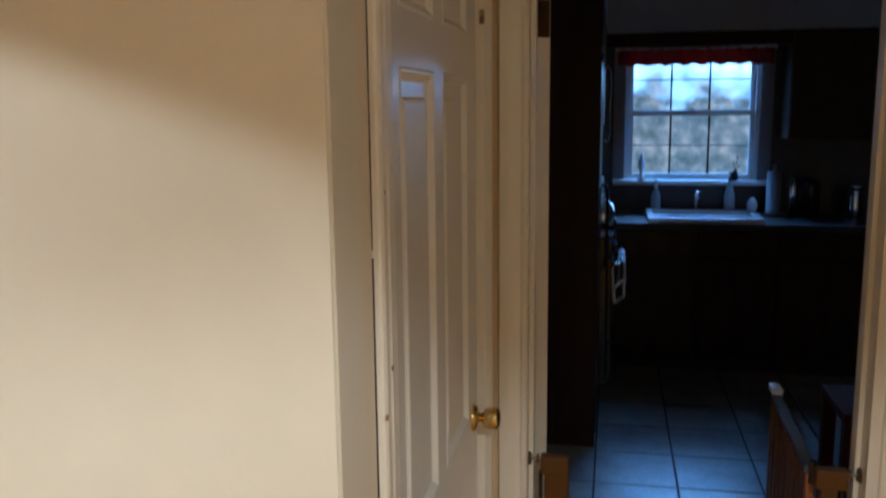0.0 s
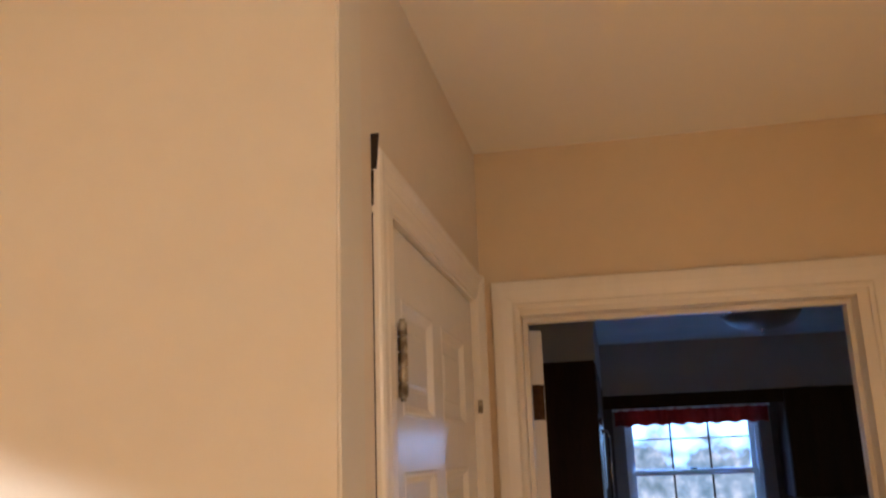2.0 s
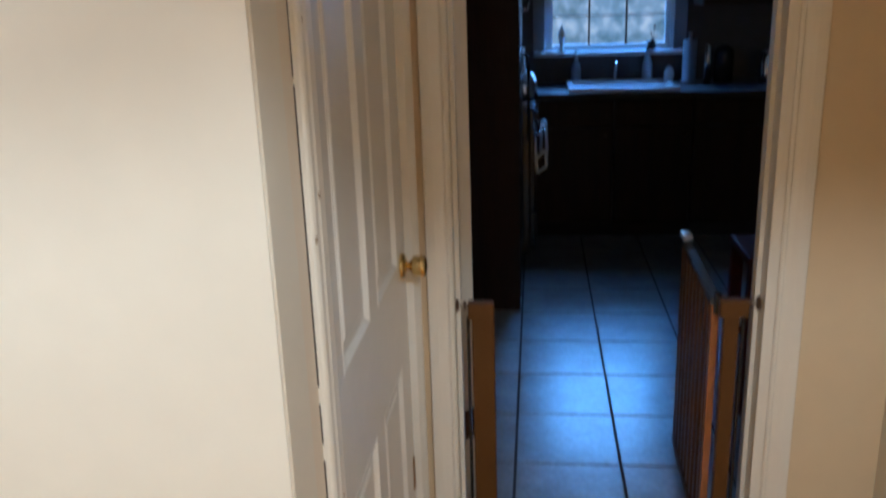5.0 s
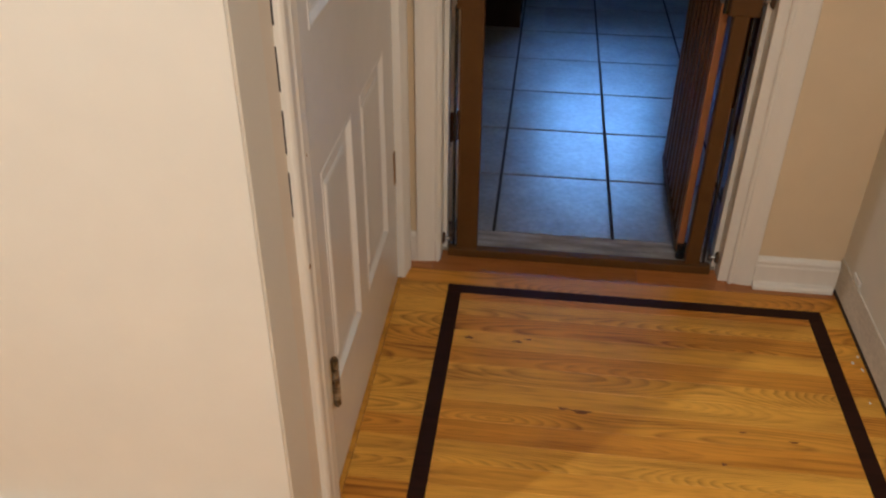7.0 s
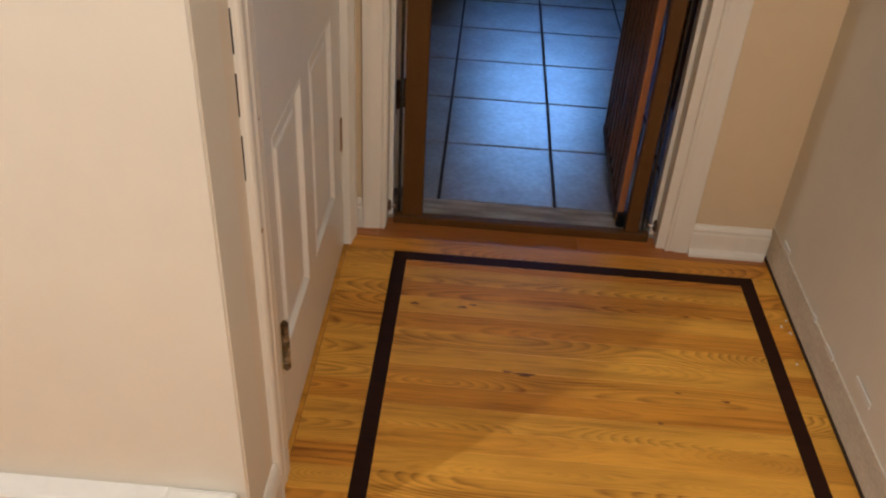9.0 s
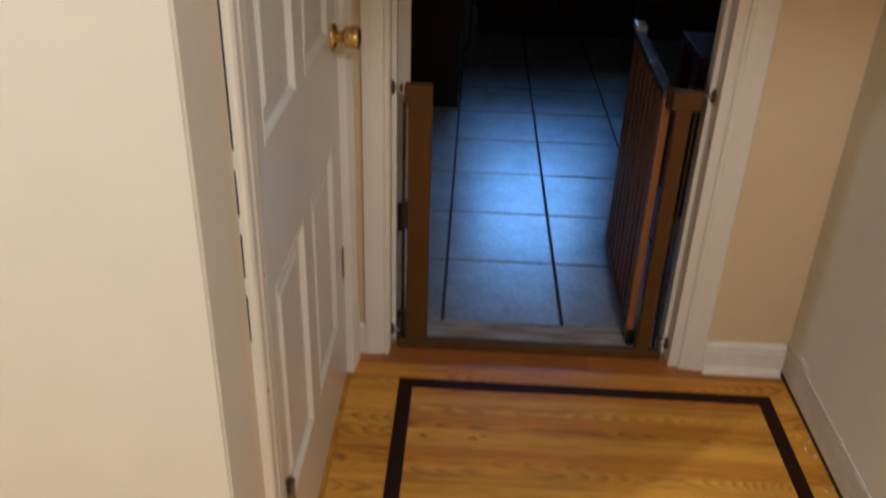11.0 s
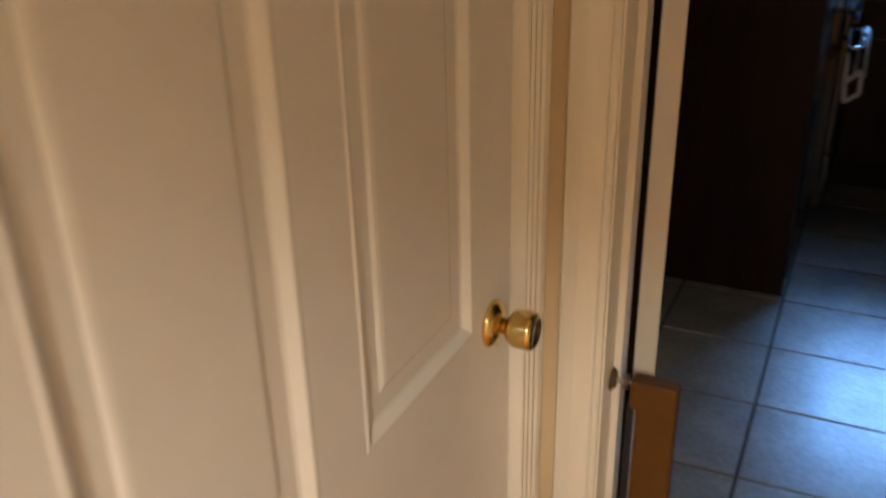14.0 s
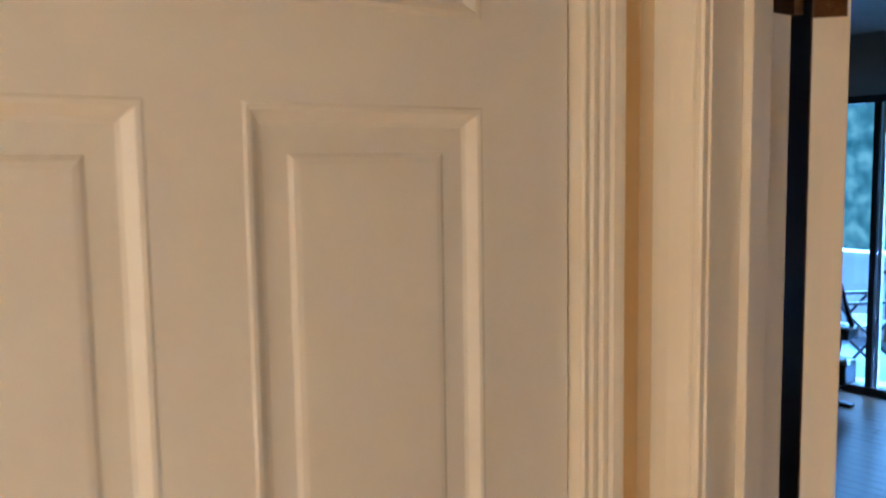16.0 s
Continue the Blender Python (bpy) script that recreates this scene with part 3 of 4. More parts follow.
# the crack beside the near casing, widest at its top, and broken lower down
bm = bmesh.new()
e = A0 - NW
for z0, z1, w0, w1 in ((2.092, 2.144, .009, .013), (2.04, 2.090, .003, .004), (1.45, 2.03, .0014, .0018), (1.02, 1.44, .0026, .0020), (.930, .992, .0024, .0020), (.838, .902, .0020, .0024), (.735, .808, .0018, .0022)):
    vs = [bm.verts.new(c) for c in ((XS - .002, e - .0014, z0), (XS + w0 * .9, e - .0014, z0), (XS + w1 * .9, e - .0014, z1), (XS - .002, e - .0014, z1))]
    ws = [bm.verts.new((v.co.x, e + .001, v.co.z)) for v in vs]
    bm.faces.new(vs)
    for i in range(4):
        bm.faces.new((vs[i], vs[(i + 1) % 4], ws[(i + 1) % 4], ws[i]))
part("crack", bm, DARKGAP, closet, "dark crack between casing and wall")


# nicks in the paint of the near casing
rnd = random.Random(11)
for y, z, r in ((-.928, 1.283, .0045), (-.972, 1.52, .003), (-.915, .80, .003), (-.972, .64, .005), (-.983, 1.235, .0045)):
    bm = bmesh.new()
    bmesh.ops.create_icosphere(bm, subdivisions=2, radius=r, matrix=Matrix.Translation((XS + (.0078 if y > -.94 else .0140), y, z)) @ Matrix.Diagonal((.35, .8, 1.0, 1)))
    for v in bm.verts:
        v.co.y += rnd.uniform(-.25, .25) * r
        v.co.z += rnd.uniform(-.25, .25) * r
    part("paint_nick", bm, NICK, closet, "bare brown nick in the paint")


def butt_hinge(parent, z, h, material, x, y, dirx, diry, w=.020):
    """Leaf plate with screws and a five-knuckle barrel."""
    bm = one((x - .0215, x - .0175, y, y + w * diry, z, z + h) if dirx == 0 else (x, x + w * dirx, y - .0022, y + .002, z, z + h))
    hinge = part("hinge", bm, material, parent, "worn metal hinge")
    bm = bmesh.new()
    for i in range(5):
        rod(bm, (x + .004, y, z + h * (i + .06) / 5), (x + .004, y, z + h * (i + .94) / 5), .0074, 10)
    rod(bm, (x + .004, y, z - .004), (x + .004, y, z + h + .004), .0045, 8)
    part("knuckle", bm, material, hinge, smooth=False)
    return hinge


for z in (1.783, .266):
    butt_hinge(closet, z, .110, OLDBRASS, XS + .0095, CD0 + .008, 0, 1, .022)
# strike-side remains: small bronze plates on the far casing
part("latch_plate", one((XD - .001, XD + .003, CD1 - .022, CD1 - .006, .305, .395), bevel=.001), DULLBRASS, closet, "small brass plate")
part("latch_plate", one((XS - .001, XS + .010, CD1 - .001, CD1 + .004, 1.795, 1.825), bevel=.001), OLDBRASS, closet, "small brass plate")
# knob
KM = Matrix.Translation((XD, -.163, .930)) @ Matrix.Rotation(radians(90), 4, "Y")
bm = bmesh.new()
lathe(bm, KM, [(.031, .0), (.032, .003), (.029, .008), (.020, .012), (.013, .014)])
part("rose", bm, BRASS, closet, "round brass rose", True)
bm = bmesh.new()
lathe(bm, KM, [(.0105, .012), (.0100, .020), (.013, .023), (.020, .027), (.0235, .032), (.0245, .041), (.0250, .053), (.0235, .058), (.017, .060), (.015, .057), (.005, .057)])
part("knob", bm, BRASS, closet, "polished brass door knob", True)

# baseboards
base = thing("baseboard", (XR, 0, 0), "white painted baseboards with a shoe moulding", "baseboard", kind="structure")
BP = [(0, 0), (.014, 0), (.014, .066), (.012, .072), (.013, .080), (.009, .089), (.005, .093), (0, .093)]
SHOE = [(.014, 0), (.030, 0), (.029, .008), (.024, .015), (.014, .018)]
x0, x1 = R0 + cw * RW, XR
part("board", strip(bmesh.new(), BP, lambda u, v: [(x0, -u, v), (x1 - .005, -u, v)]), TRIM, base)
part("shoe", strip(bmesh.new(), SHOE, lambda u, v: [(x0, -u, v), (x1 - .012, -u, v)]), TRIM, base)
part("board", strip(bmesh.new(), BP, lambda u, v: [(XS, -u, v), (L0 - cw * RW, -u, v)]), TRIM, base)
part("board", strip(bmesh.new(), BP, lambda u, v: [(XS + u, YA, v * 1.3), (XS + u, A0 - NW - .002, v * 1.3)]), TRIM, base)
part("shoe", strip(bmesh.new(), SHOE, lambda u, v: [(XS + u, YA, v), (XS + u, A0 - NW - .002, v)]), TRIM, base)

# ---- hall floor ----
solid("floor_hall", [(-3.3, XR + .1, -4.6, .050, -.05, -.012)], DARKGAP, "wooden hall floor of oak boards with a dark inlay border", "floor", "structure")
hall_floor = bpy.data.objects["floor_hall"]

# ---- kitchen shell ----
KC, YW = 2.36, 3.85
XK0, XK1 = -0.56, 2.6
solid("floor_kitchen", [(XK0, XK1, .155, YW, -.05, .004)], GROUT, "dark grout bed of the tiled kitchen floor", "floor", "structure")
solid("threshold", [(OP0 - .019, OP1 + .019, .0505, .155, -.02, .011)], MARBLE, "grey-beige marble threshold in the doorway", "threshold", "structure", bevel=.003)
WX0, WX1, WZ0, WZ1 = .262, 1.105, 1.105, 2.02
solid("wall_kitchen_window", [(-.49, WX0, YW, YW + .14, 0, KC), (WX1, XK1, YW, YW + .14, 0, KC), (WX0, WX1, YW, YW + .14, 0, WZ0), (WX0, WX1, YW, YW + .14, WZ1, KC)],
      KITDARK, "kitchen wall round the window, its shade put into a dark colour", "wall", "structure")
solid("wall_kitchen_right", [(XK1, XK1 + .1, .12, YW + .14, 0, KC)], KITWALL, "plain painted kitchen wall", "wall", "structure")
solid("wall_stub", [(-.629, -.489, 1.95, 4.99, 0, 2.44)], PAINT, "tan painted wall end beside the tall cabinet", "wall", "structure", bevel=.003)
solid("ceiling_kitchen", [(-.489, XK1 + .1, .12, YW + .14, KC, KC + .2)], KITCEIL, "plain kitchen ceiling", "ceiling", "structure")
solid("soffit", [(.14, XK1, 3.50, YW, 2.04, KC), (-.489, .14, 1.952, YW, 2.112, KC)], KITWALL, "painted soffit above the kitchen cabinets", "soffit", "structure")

# ---- family room shell ----
solid("floor_family", [(-5.1, -.629, .12, 4.99, -.05, -.004), (-.629, XK0, .12, 1.95, -.05, -.004)], DARKGAP, "glossy wooden family room floor", "floor", "structure")
fam_floor = bpy.data.objects["floor_family"]
SX0, SX1, SH = -3.45, -1.72, 2.03
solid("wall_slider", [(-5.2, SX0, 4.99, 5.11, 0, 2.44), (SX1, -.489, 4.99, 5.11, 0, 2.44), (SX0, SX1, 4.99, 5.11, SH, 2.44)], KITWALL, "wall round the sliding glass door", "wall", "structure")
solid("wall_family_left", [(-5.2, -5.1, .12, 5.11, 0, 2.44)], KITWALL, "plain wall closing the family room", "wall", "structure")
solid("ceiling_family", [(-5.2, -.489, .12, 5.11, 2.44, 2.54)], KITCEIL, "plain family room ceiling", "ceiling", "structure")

# ---- outside ----
solid("ground", [(-60, 60, 5.11, 80, -.6, -.5)], DECK, "dim ground outside the house", "ground", "structure")
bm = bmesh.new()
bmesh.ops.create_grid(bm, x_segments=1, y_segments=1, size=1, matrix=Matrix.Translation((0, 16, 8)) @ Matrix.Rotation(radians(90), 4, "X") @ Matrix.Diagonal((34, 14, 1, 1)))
tagged(new("backdrop", mesh("backdrop", bm, FAR)), "glowing backdrop of blurred blue-green trees under a pale dusk sky", "backdrop", kind="structure")

# ---- hall things ----
# baseboard heater along the wall
HX, HF = -.112, YA - .068
heater = thing("baseboard_heater", (-1.6, YA, 0), "white enamelled baseboard heater with an open dark slot, along the wall", "heater")
ENAMEL = mat("white enamel", (0.80, 0.775, 0.72), 0.34, scale=6, fine=0.02)
FIN = mat("aluminium fins", (0.16, 0.15, 0.14), 0.45, 0.7, scale=20)
part("back_plate", one((-3.2, HX - .11, YA - .004, YA, .02, .214)), ENAMEL, heater)
part("top_cover", strip(bmesh.new(), [(0, .212), (.004, .219), (.036, .212), (.042, .207), (.043, .196), (.040, .196), (.038, .205), (.032, .208), (0, .210)],
                        lambda u, v: [(-3.2, YA - u, v), (HX - .118, YA - u, v)]), ENAMEL, heater)
part("front_panel", strip(bmesh.new(), [(.056, .03), (.066, .03), (.068, .034), (.068, .160), (.064, .170), (.056, .174), (.055, .171), (.061, .166), (.062, .158)],
                          lambda u, v: [(-3.2, YA - u, v), (HX - .118, YA - u, v)]), ENAMEL, heater)
bm = bmesh.new()
for i in range(90):
    x = HX - .13 - i * .009
    bx(bm, x - .0006, x, YA - .048, YA - .008, .11, .165)
part("fin_pack", bm, FIN, heater, "dull metal fins behind the slot")
bm = bmesh.new()
rod(bm, (-3.2, YA - .028, .118), (HX - .05, YA - .028, .118), .011, 12)
part("pipe", bm, FIN, heater)
part("liner", one((-3.2, HX - .12, YA - .012, YA - .006, .05, .205)), DARKGAP, heater, "dark inside of the slot")
cap = part("end_cap", one((HX - .122, HX, YA - .070, YA - .0005, .006, .220), bevel=.011), ENAMEL, heater, "white end cap with rounded edges")
part("emboss", one((HX - .085, HX - .045, YA - .0735, YA - .069, .172, .186), bevel=.002), ENAMEL, cap)

# small red plaque on the tan wall
plaque = thing("wall_plaque", (.955, 0, 1.755), "small red painted plaque with a white leaf mark", "plaque")
part("board", one((.913, .994, -.012, 0, 1.699, 1.812), bevel=.003), REDPAINT, plaque)
bm = bmesh.new()
for a, l_, w in ((0, .026, .006), (35, .020, .005), (-35, .020, .005), (180, .020, .003)):
    m = Matrix.Translation((.956, -.0128, 1.755)) @ Matrix.Rotation(radians(a), 4, "Y")
    vs = [bm.verts.new(m @ Vector(c)) for c in ((0, 0, 0), (w, 0, l_ * .45), (0, 0, l_), (-w, 0, l_ * .45))]
    ws = [bm.verts.new(v.co + Vector((0, .002, 0))) for v in vs]
    bm.faces.new(vs)
    for i in range(4):
        bm.faces.new((vs[i], vs[(i + 1) % 4], ws[(i + 1) % 4], ws[i]))
part("leaf_mark", bm, CHIP, plaque, "white leaf mark")

# ---- pressure gate in the doorway ----
GY0, GY1 = .032, .062
gate = thing("safety_gate", (.385, .057, .011), "brown metal and wood safety gate standing open in the doorway", "gate")
GP = [((.031, .100), 1), ((.672, .744), -1)]
for (a, b), s in GP:
    # upright: narrower shaft under a wider shouldered head
    bm = bmesh.new()
    inner, outer = (b, a) if s > 0 else (a, b)
    sh = a + .010 if s > 0 else b - .022
    lo, hi = (min(sh, inner), max(sh, inner)) if s > 0 else (min(inner + .012, sh), max(inner + .012, sh))
    top = .764 if s > 0 else .776
    bx(bm, lo, hi, GY0, GY1, .013, .735, bevel=.005)
    bx(bm, a, b, GY0 - .001, GY1 + .001, top - .049, top, bevel=.006)
    part("upright", bm, BROWN, gate)
    part("reinforcement", one(((a - .004, a + .004, GY0 + .006, GY1 - .006, .03, .72) if s > 0 else (b - .014, b - .008, GY0 + .006, GY1 - .006, .03, .72)), bevel=.001), BLACK, gate, "dark inner channel")
part("bottom_bar", one((.018, .752, .022, .0495, .0005, .027), bevel=.004), BROWN, gate)
for x0, x1, z in ((.0, .034, .752), (.740, .771, .764), (.0, .034, .045), (.748, .771, .045)):
    bm = bmesh.new()
    rod(bm, (x0, .047, z), (x1, .047, z), .0042, 10)
    bolt = part("spindle", bm, STEELPIN, gate, "threaded steel spindle")
    cx = x0 + .0005 if x0 < .3 else x1 - .0005
    s = 1 if x0 < .3 else -1
    bm = bmesh.new()
    rod(bm, (cx, .047, z), (cx + s * .007, .047, z), .019, 16, .013)
    part("wall_cup", bm, RUBBER, bolt, "brown rubber cup against the jamb")
    bm = bmesh.new()
    m = cx + s * .020
    rod(bm, (m, .047, z), (m + s * .006, .047, z), .012, 8)
    part("adjusting_nut", bm, RUBBER, bolt)
# swung leaf: runs back into the kitchen from the hinge upright
X0, X1, Y0, Y1 = .676, .692, .098, .655


def gx(y):
    return .672 + (y - Y0) * .025


wing = part("swing_leaf", one((gx(Y0) - .010, gx(Y0) + .010, Y0 - .012, Y0 + .010, .034, .742), bevel=.003), SLATRED, gate, "stained wooden hinge stile")
n_sl = 8
for i in range(n_sl):
    y = Y0 + .058 + i * (Y1 - Y0 - .10) / (n_sl - 1)
    part("slat", one((gx(y) - .007, gx(y) + .007, y - .013, y + .013, .055, .725), bevel=.002), SLAT, wing)
part("end_stile", one((gx(Y1) - .010, gx(Y1) + .010, Y1 - .022, Y1, .034, .742), bevel=.003), SLAT, wing)


def rail(z0, z1, wx, bev):
    bm = bmesh.new()
    vs = bx(bm, -wx, wx, Y0 - .012, Y1 + .004, z0, z1)
    for v in vs:
        v.co.x += gx(v.co.y)
    bmesh.ops.bevel(bm, geom=list(bm.edges), offset=bev, segments=2, affect="EDGES")
    return bm


part("top_rail", rail(.738, .765, .013, .004), GREY, wing, "grey plastic top rail")
part("bottom_rail", rail(.026, .056, .011, .003), BROWN, wing)
part("latch", one((gx(Y1) - .016, gx(Y1) + .015, Y1 - .055, Y1 + .012, .762, .782), bevel=.005), SILVER, wing, "light grey latch handle")
for z0, z1, r in ((.012, .058, .013), (.720, .775, .010)):
    bm = bmesh.new()
    rod(bm, (.676, .086, z0), (.676, .086, z1), r, 14)
    part("pivot", bm, BLACK, gate, "dark plastic pivot")

# ---- kitchen door leaf, folded back beyond the jamb ----
kdoor = thing("door_2", (.0, .16, 0), "cream painted kitchen door, wide open behind the jamb", "door", kind="structure")
KD = Matrix.Translation((.006, .176, 0)) @ Matrix.Rotation(radians(132), 4, "Z")
bm = bmesh.new()
vs = bx(bm, .004, .735, -.0405, 0, .018, 2.018, bevel=.002)
bm.transform(KD)
part("leaf", bm, TRIM, kdoor)
# Dark sheet on the rear face: stands for the shade seen through the hinge gap.
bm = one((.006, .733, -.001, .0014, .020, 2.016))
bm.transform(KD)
part("gap_shade", bm, DARKWOOD, kdoor, "dark sheet standing for the shade behind the open door")
for z in (1.785, .285):
    bm = bmesh.new()
    bx(bm, .0015, .0045, -.036, .0, z, z + .090)
    for k in (.16, .5, .84):
        rod(bm, (.0005, -.018 + (.008 if k == .5 else 0), z + .09 * k), (.002, -.018 + (.008 if k == .5 else 0), z + .09 * k), .004, 8)
    bm.transform(KD)
    hp = part("hinge", bm, BRONZE, kdoor, "dark bronze hinge with rounded leaves")
    bm = bmesh.new()
    for i in range(5):
        rod(bm, (.0015, .150, z + .018 * i + .001), (.0015, .150, z + .018 * i + .017), .0065, 10)
    bx(bm, OP0 - .0005, OP0 + .0018, .094, .148, z, z + .090)
    part("knuckle", bm, BRONZE, hp)

# ---- kitchen things ----
# tall enclosure panel and the black refrigerator inside it
enc = thing("tall_cabinet", (-.18, 1.96, 0), "dark brown wooden tall cabinet beside the kitchen passage", "cabinet")
part("side_panel", one((-.486, .131, 1.950, 1.972, .006, 2.110), bevel=.002), DARKWOOD, enc)
part("side_panel", one((-.486, .131, 2.622, 2.640, .006, 2.110), bevel=.002), DARKWOOD, enc)
part("top_box", one((-.486, .118, 1.973, 2.621, 1.86, 2.110)), DARKWOOD, enc)
part("door", one((.119, .137, 1.976, 2.292, 1.87, 2.10), bevel=.003), DARKWOOD, enc)
part("door", one((.119, .137, 2.298, 2.618, 1.87, 2.10), bevel=.003), DARKWOOD, enc)
fridge = thing("refrigerator", (-.15, 2.3, 0), "black refrigerator with a chrome handle in the dark cabinet", "refrigerator")
part("body", one((-.44, .075, 1.985, 2.61, .012, 1.84), bevel=.006), BLACK, fridge)
fd = part("door", one((.080, .135, 1.985, 2.61, 1.26, 1.84), bevel=.010), BLACK, fridge)
fe = part("door", one((.080, .135, 1.985, 2.61, .06, 1.25), bevel=.010), BLACK, fridge)


def loop_handle(p0, p1, out, r, parent, material):
    bm = bmesh.new()
    p0, p1, out = Vector(p0), Vector(p1), Vector(out)
    pts = [p0, p0 + out * .7, p0 + out + (p1 - p0) * .08, p1 + out - (p1 - p0) * .08, p1 + out * .7, p1]
    for a, b in zip(pts, pts[1:]):
        rod(bm, a, b, r, 10)
        bmesh.ops.create_uvsphere(bm, u_segments=8, v_segments=6, radius=r, matrix=Matrix.Translation(b))
    return part("handle", bm, material, parent, "bright metal handle", True)


loop_handle((.134, 2.56, 1.43), (.134, 2.56, 1.80), (.036, 0, 0), .008, fd, CHROME)
loop_handle((.134, 2.56, .75), (.134, 2.56, 1.20), (.034, 0, 0), .008, fe, BLACK)

rng = thing("range", (-.1, 2.95, 0), "black kitchen range with bright handles and a towel", "range")
part("body", one((-.44, .170, 2.650, 3.240, .09, .905), bevel=.004), BLACK, rng)
part("toe_base", one((-.44, .130, 2.66, 3.23, .0105, .09)), BLACK, rng)
od = part("oven_door", one((.171, .200, 2.655, 3.235, .34, .80), bevel=.006), BLACK, rng)
part("drawer", one((.171, .200, 2.655, 3.235, .10, .33), bevel=.006), BLACK, rng)
part("control_panel", one((.171, .195, 2.655, 3.235, .81, .90), bevel=.006), BLACK, rng)
part("cooktop", one((-.44, .200, 2.650, 3.240, .906, .918), bevel=.003), BLACK, rng)
for y in (2.74, 2.84, 3.05, 3.15):
    bm = bmesh.new()
    rod(bm, (.195, y, .855), (.222, y, .855), .018, 14)
    part("knob", bm, BLACK, rng)
loop_handle((.199, 2.72, .755), (.199, 3.17, .755), (.05, 0, 0), .010, od, CHROME)
# upright bright bracket at the near end of the oven front
bm = bmesh.new()
for a, b in (((.200, 2.80, .72), (.206, 2.80, .60)), ((.206, 2.80, .60), (.262, 2.80, .655)), ((.262, 2.80, .655), (.266, 2.80, .56)), ((.266, 2.80, .56), (.215, 2.80, .520)), ((.206, 2.80, .60), (.215, 2.80, .520))):
    rod(bm, a, b, .0095, 10)
part("bracket", bm, mat("satin white metal", (0.78, 0.78, 0.78), 0.25, 0.3), od, "bright looped bracket")
# towel over the rail
bm = bmesh.new()
strip(bm, [(.238, .50 + .10), (.243, .772), (.250, .778), (.259, .772), (.268, .60), (.276, .60), (.268, .776), (.255, .788), (.238, .780), (.230, .60)],
      lambda u, v: [(u + .004 * math.sin(k * 1.9), 2.93 + k * .022, v - .006 * math.sin(k)) for k in range(8)])
tagged(new("dish_towel", mesh("dish_towel", bm, TOWEL, True)), "white cloth dish towel hanging on the range", "towel")
# kettle on the range
bm = bmesh.new()
lathe(bm, Matrix.Translation((.135, 3.02, .9185)), [(.075, 0), (.085, .02), (.080, .09), (.055, .14), (.02, .155), (.012, .17), (.016, .18), (.008, .19)])
kettle = thing("kettle", (.135, 3.02, .9185), "bright steel kettle standing on the black range", "kettle")
part("body", bm, CHROME, kettle, "", True)
bm = bmesh.new()
for i in range(8):
    a, b = math.pi * i / 8, math.pi * (i + 1) / 8
    rod(bm, (.135, 3.02 + .07 * math.cos(a), 1.06 + .14 * math.sin(a)), (.135, 3.02 + .07 * math.cos(b), 1.06 + .14 * math.sin(b)), .009, 8)
part("handle", bm, mat("pale plastic", (0.7, 0.7, 0.7), 0.3), kettle, "", True)

# base cabinets, worktop, sink
cab_x = [.21, .68, 1.15, 1.62, 2.10, 2.59]
for a, b in zip(cab_x, cab_x[1:]):
    c = thing("base_cabinet", ((a + b) / 2, 3.5, 0), "dark brown wooden base cabinet under the worktop", "cabinet", "base cabinets")
    part("body", one((a + .002, b - .002, 3.275, 3.84, .105, .874)), DARKWOOD, c)
    part("toe_board", one((a + .002, b - .002, 3.262, 3.30, .0105, .105)), DARKGAP, c)
    d = part("door", one((a + .008, b - .008, 3.255, 3.274, .115, .70), bevel=.004), DARKWOOD, c)
    part("drawer", one((a + .008, b - .008, 3.255, 3.274, .712, .866), bevel=.004), DARKWOOD, c)
    bm = bmesh.new()
    bmesh.ops.create_uvsphere(bm, u_segments=10, v_segments=8, radius=.012, matrix=Matrix.Translation((b - .05, 3.243, .66)))
    part("knob", bm, BRONZE, d, "", True)
solid("worktop", [(.205, 2.595, 3.225, 3.848, .876, .914)], COUNTER, "dark laminate worktop under the window", "worktop", bevel=.005)
sink = thing("sink", (.735, 3.5, .914), "white porcelain sink set in the worktop below the window", "sink")
bm = bmesh.new()
o, i_ = (.402, 1.068, 3.262, 3.72), (.44, 1.03, 3.31, 3.67)
for (a, b, c, d) in ((o[0], o[1], o[2], i_[2]), (o[0], o[1], i_[3], o[3]), (o[0], i_[0], i_[2], i_[3]), (i_[1], o[1], i_[2], i_[3])):
    bx(bm, a, b, c, d, .9145, .944, bevel=.006)
part("rim", bm, PORCELAIN, sink)
part("basin", one((.44, 1.03, 3.31, 3.67, .9145, .919)), PORCELAIN, sink)
fa = thing("faucet", (.72, 3.74, .914), "chrome kitchen faucet behind the sink", "faucet")
bm = bmesh.new()
rod(bm, (.72, 3.74, .914), (.72, 3.74, 1.02), .012)
for k in range(6):
    a, b = math.pi * k / 6, math.pi * (k + 1) / 6
    rod(bm, (.72, 3.69 + .05 * math.cos(a), 1.02 + .04 * math.sin(a)), (.72, 3.69 + .05 * math.cos(b), 1.02 + .04 * math.sin(b)), .009, 10)
part("spout", bm, CHROME, fa, "", True)


def turned(name, at, profile, material, label, category, extra=(), group=""):
    t = thing(name, at, label, category, group)
    bm = bmesh.new()
    lathe(bm, Matrix.Translation(at), profile, 18)
    part("body", bm, material, t, "", True)
    for nm, prof, m in extra:
        bm = bmesh.new()
        lathe(bm, Matrix.Translation(at), prof, 14)
        part(nm, bm, m, t, "", True)
    return t


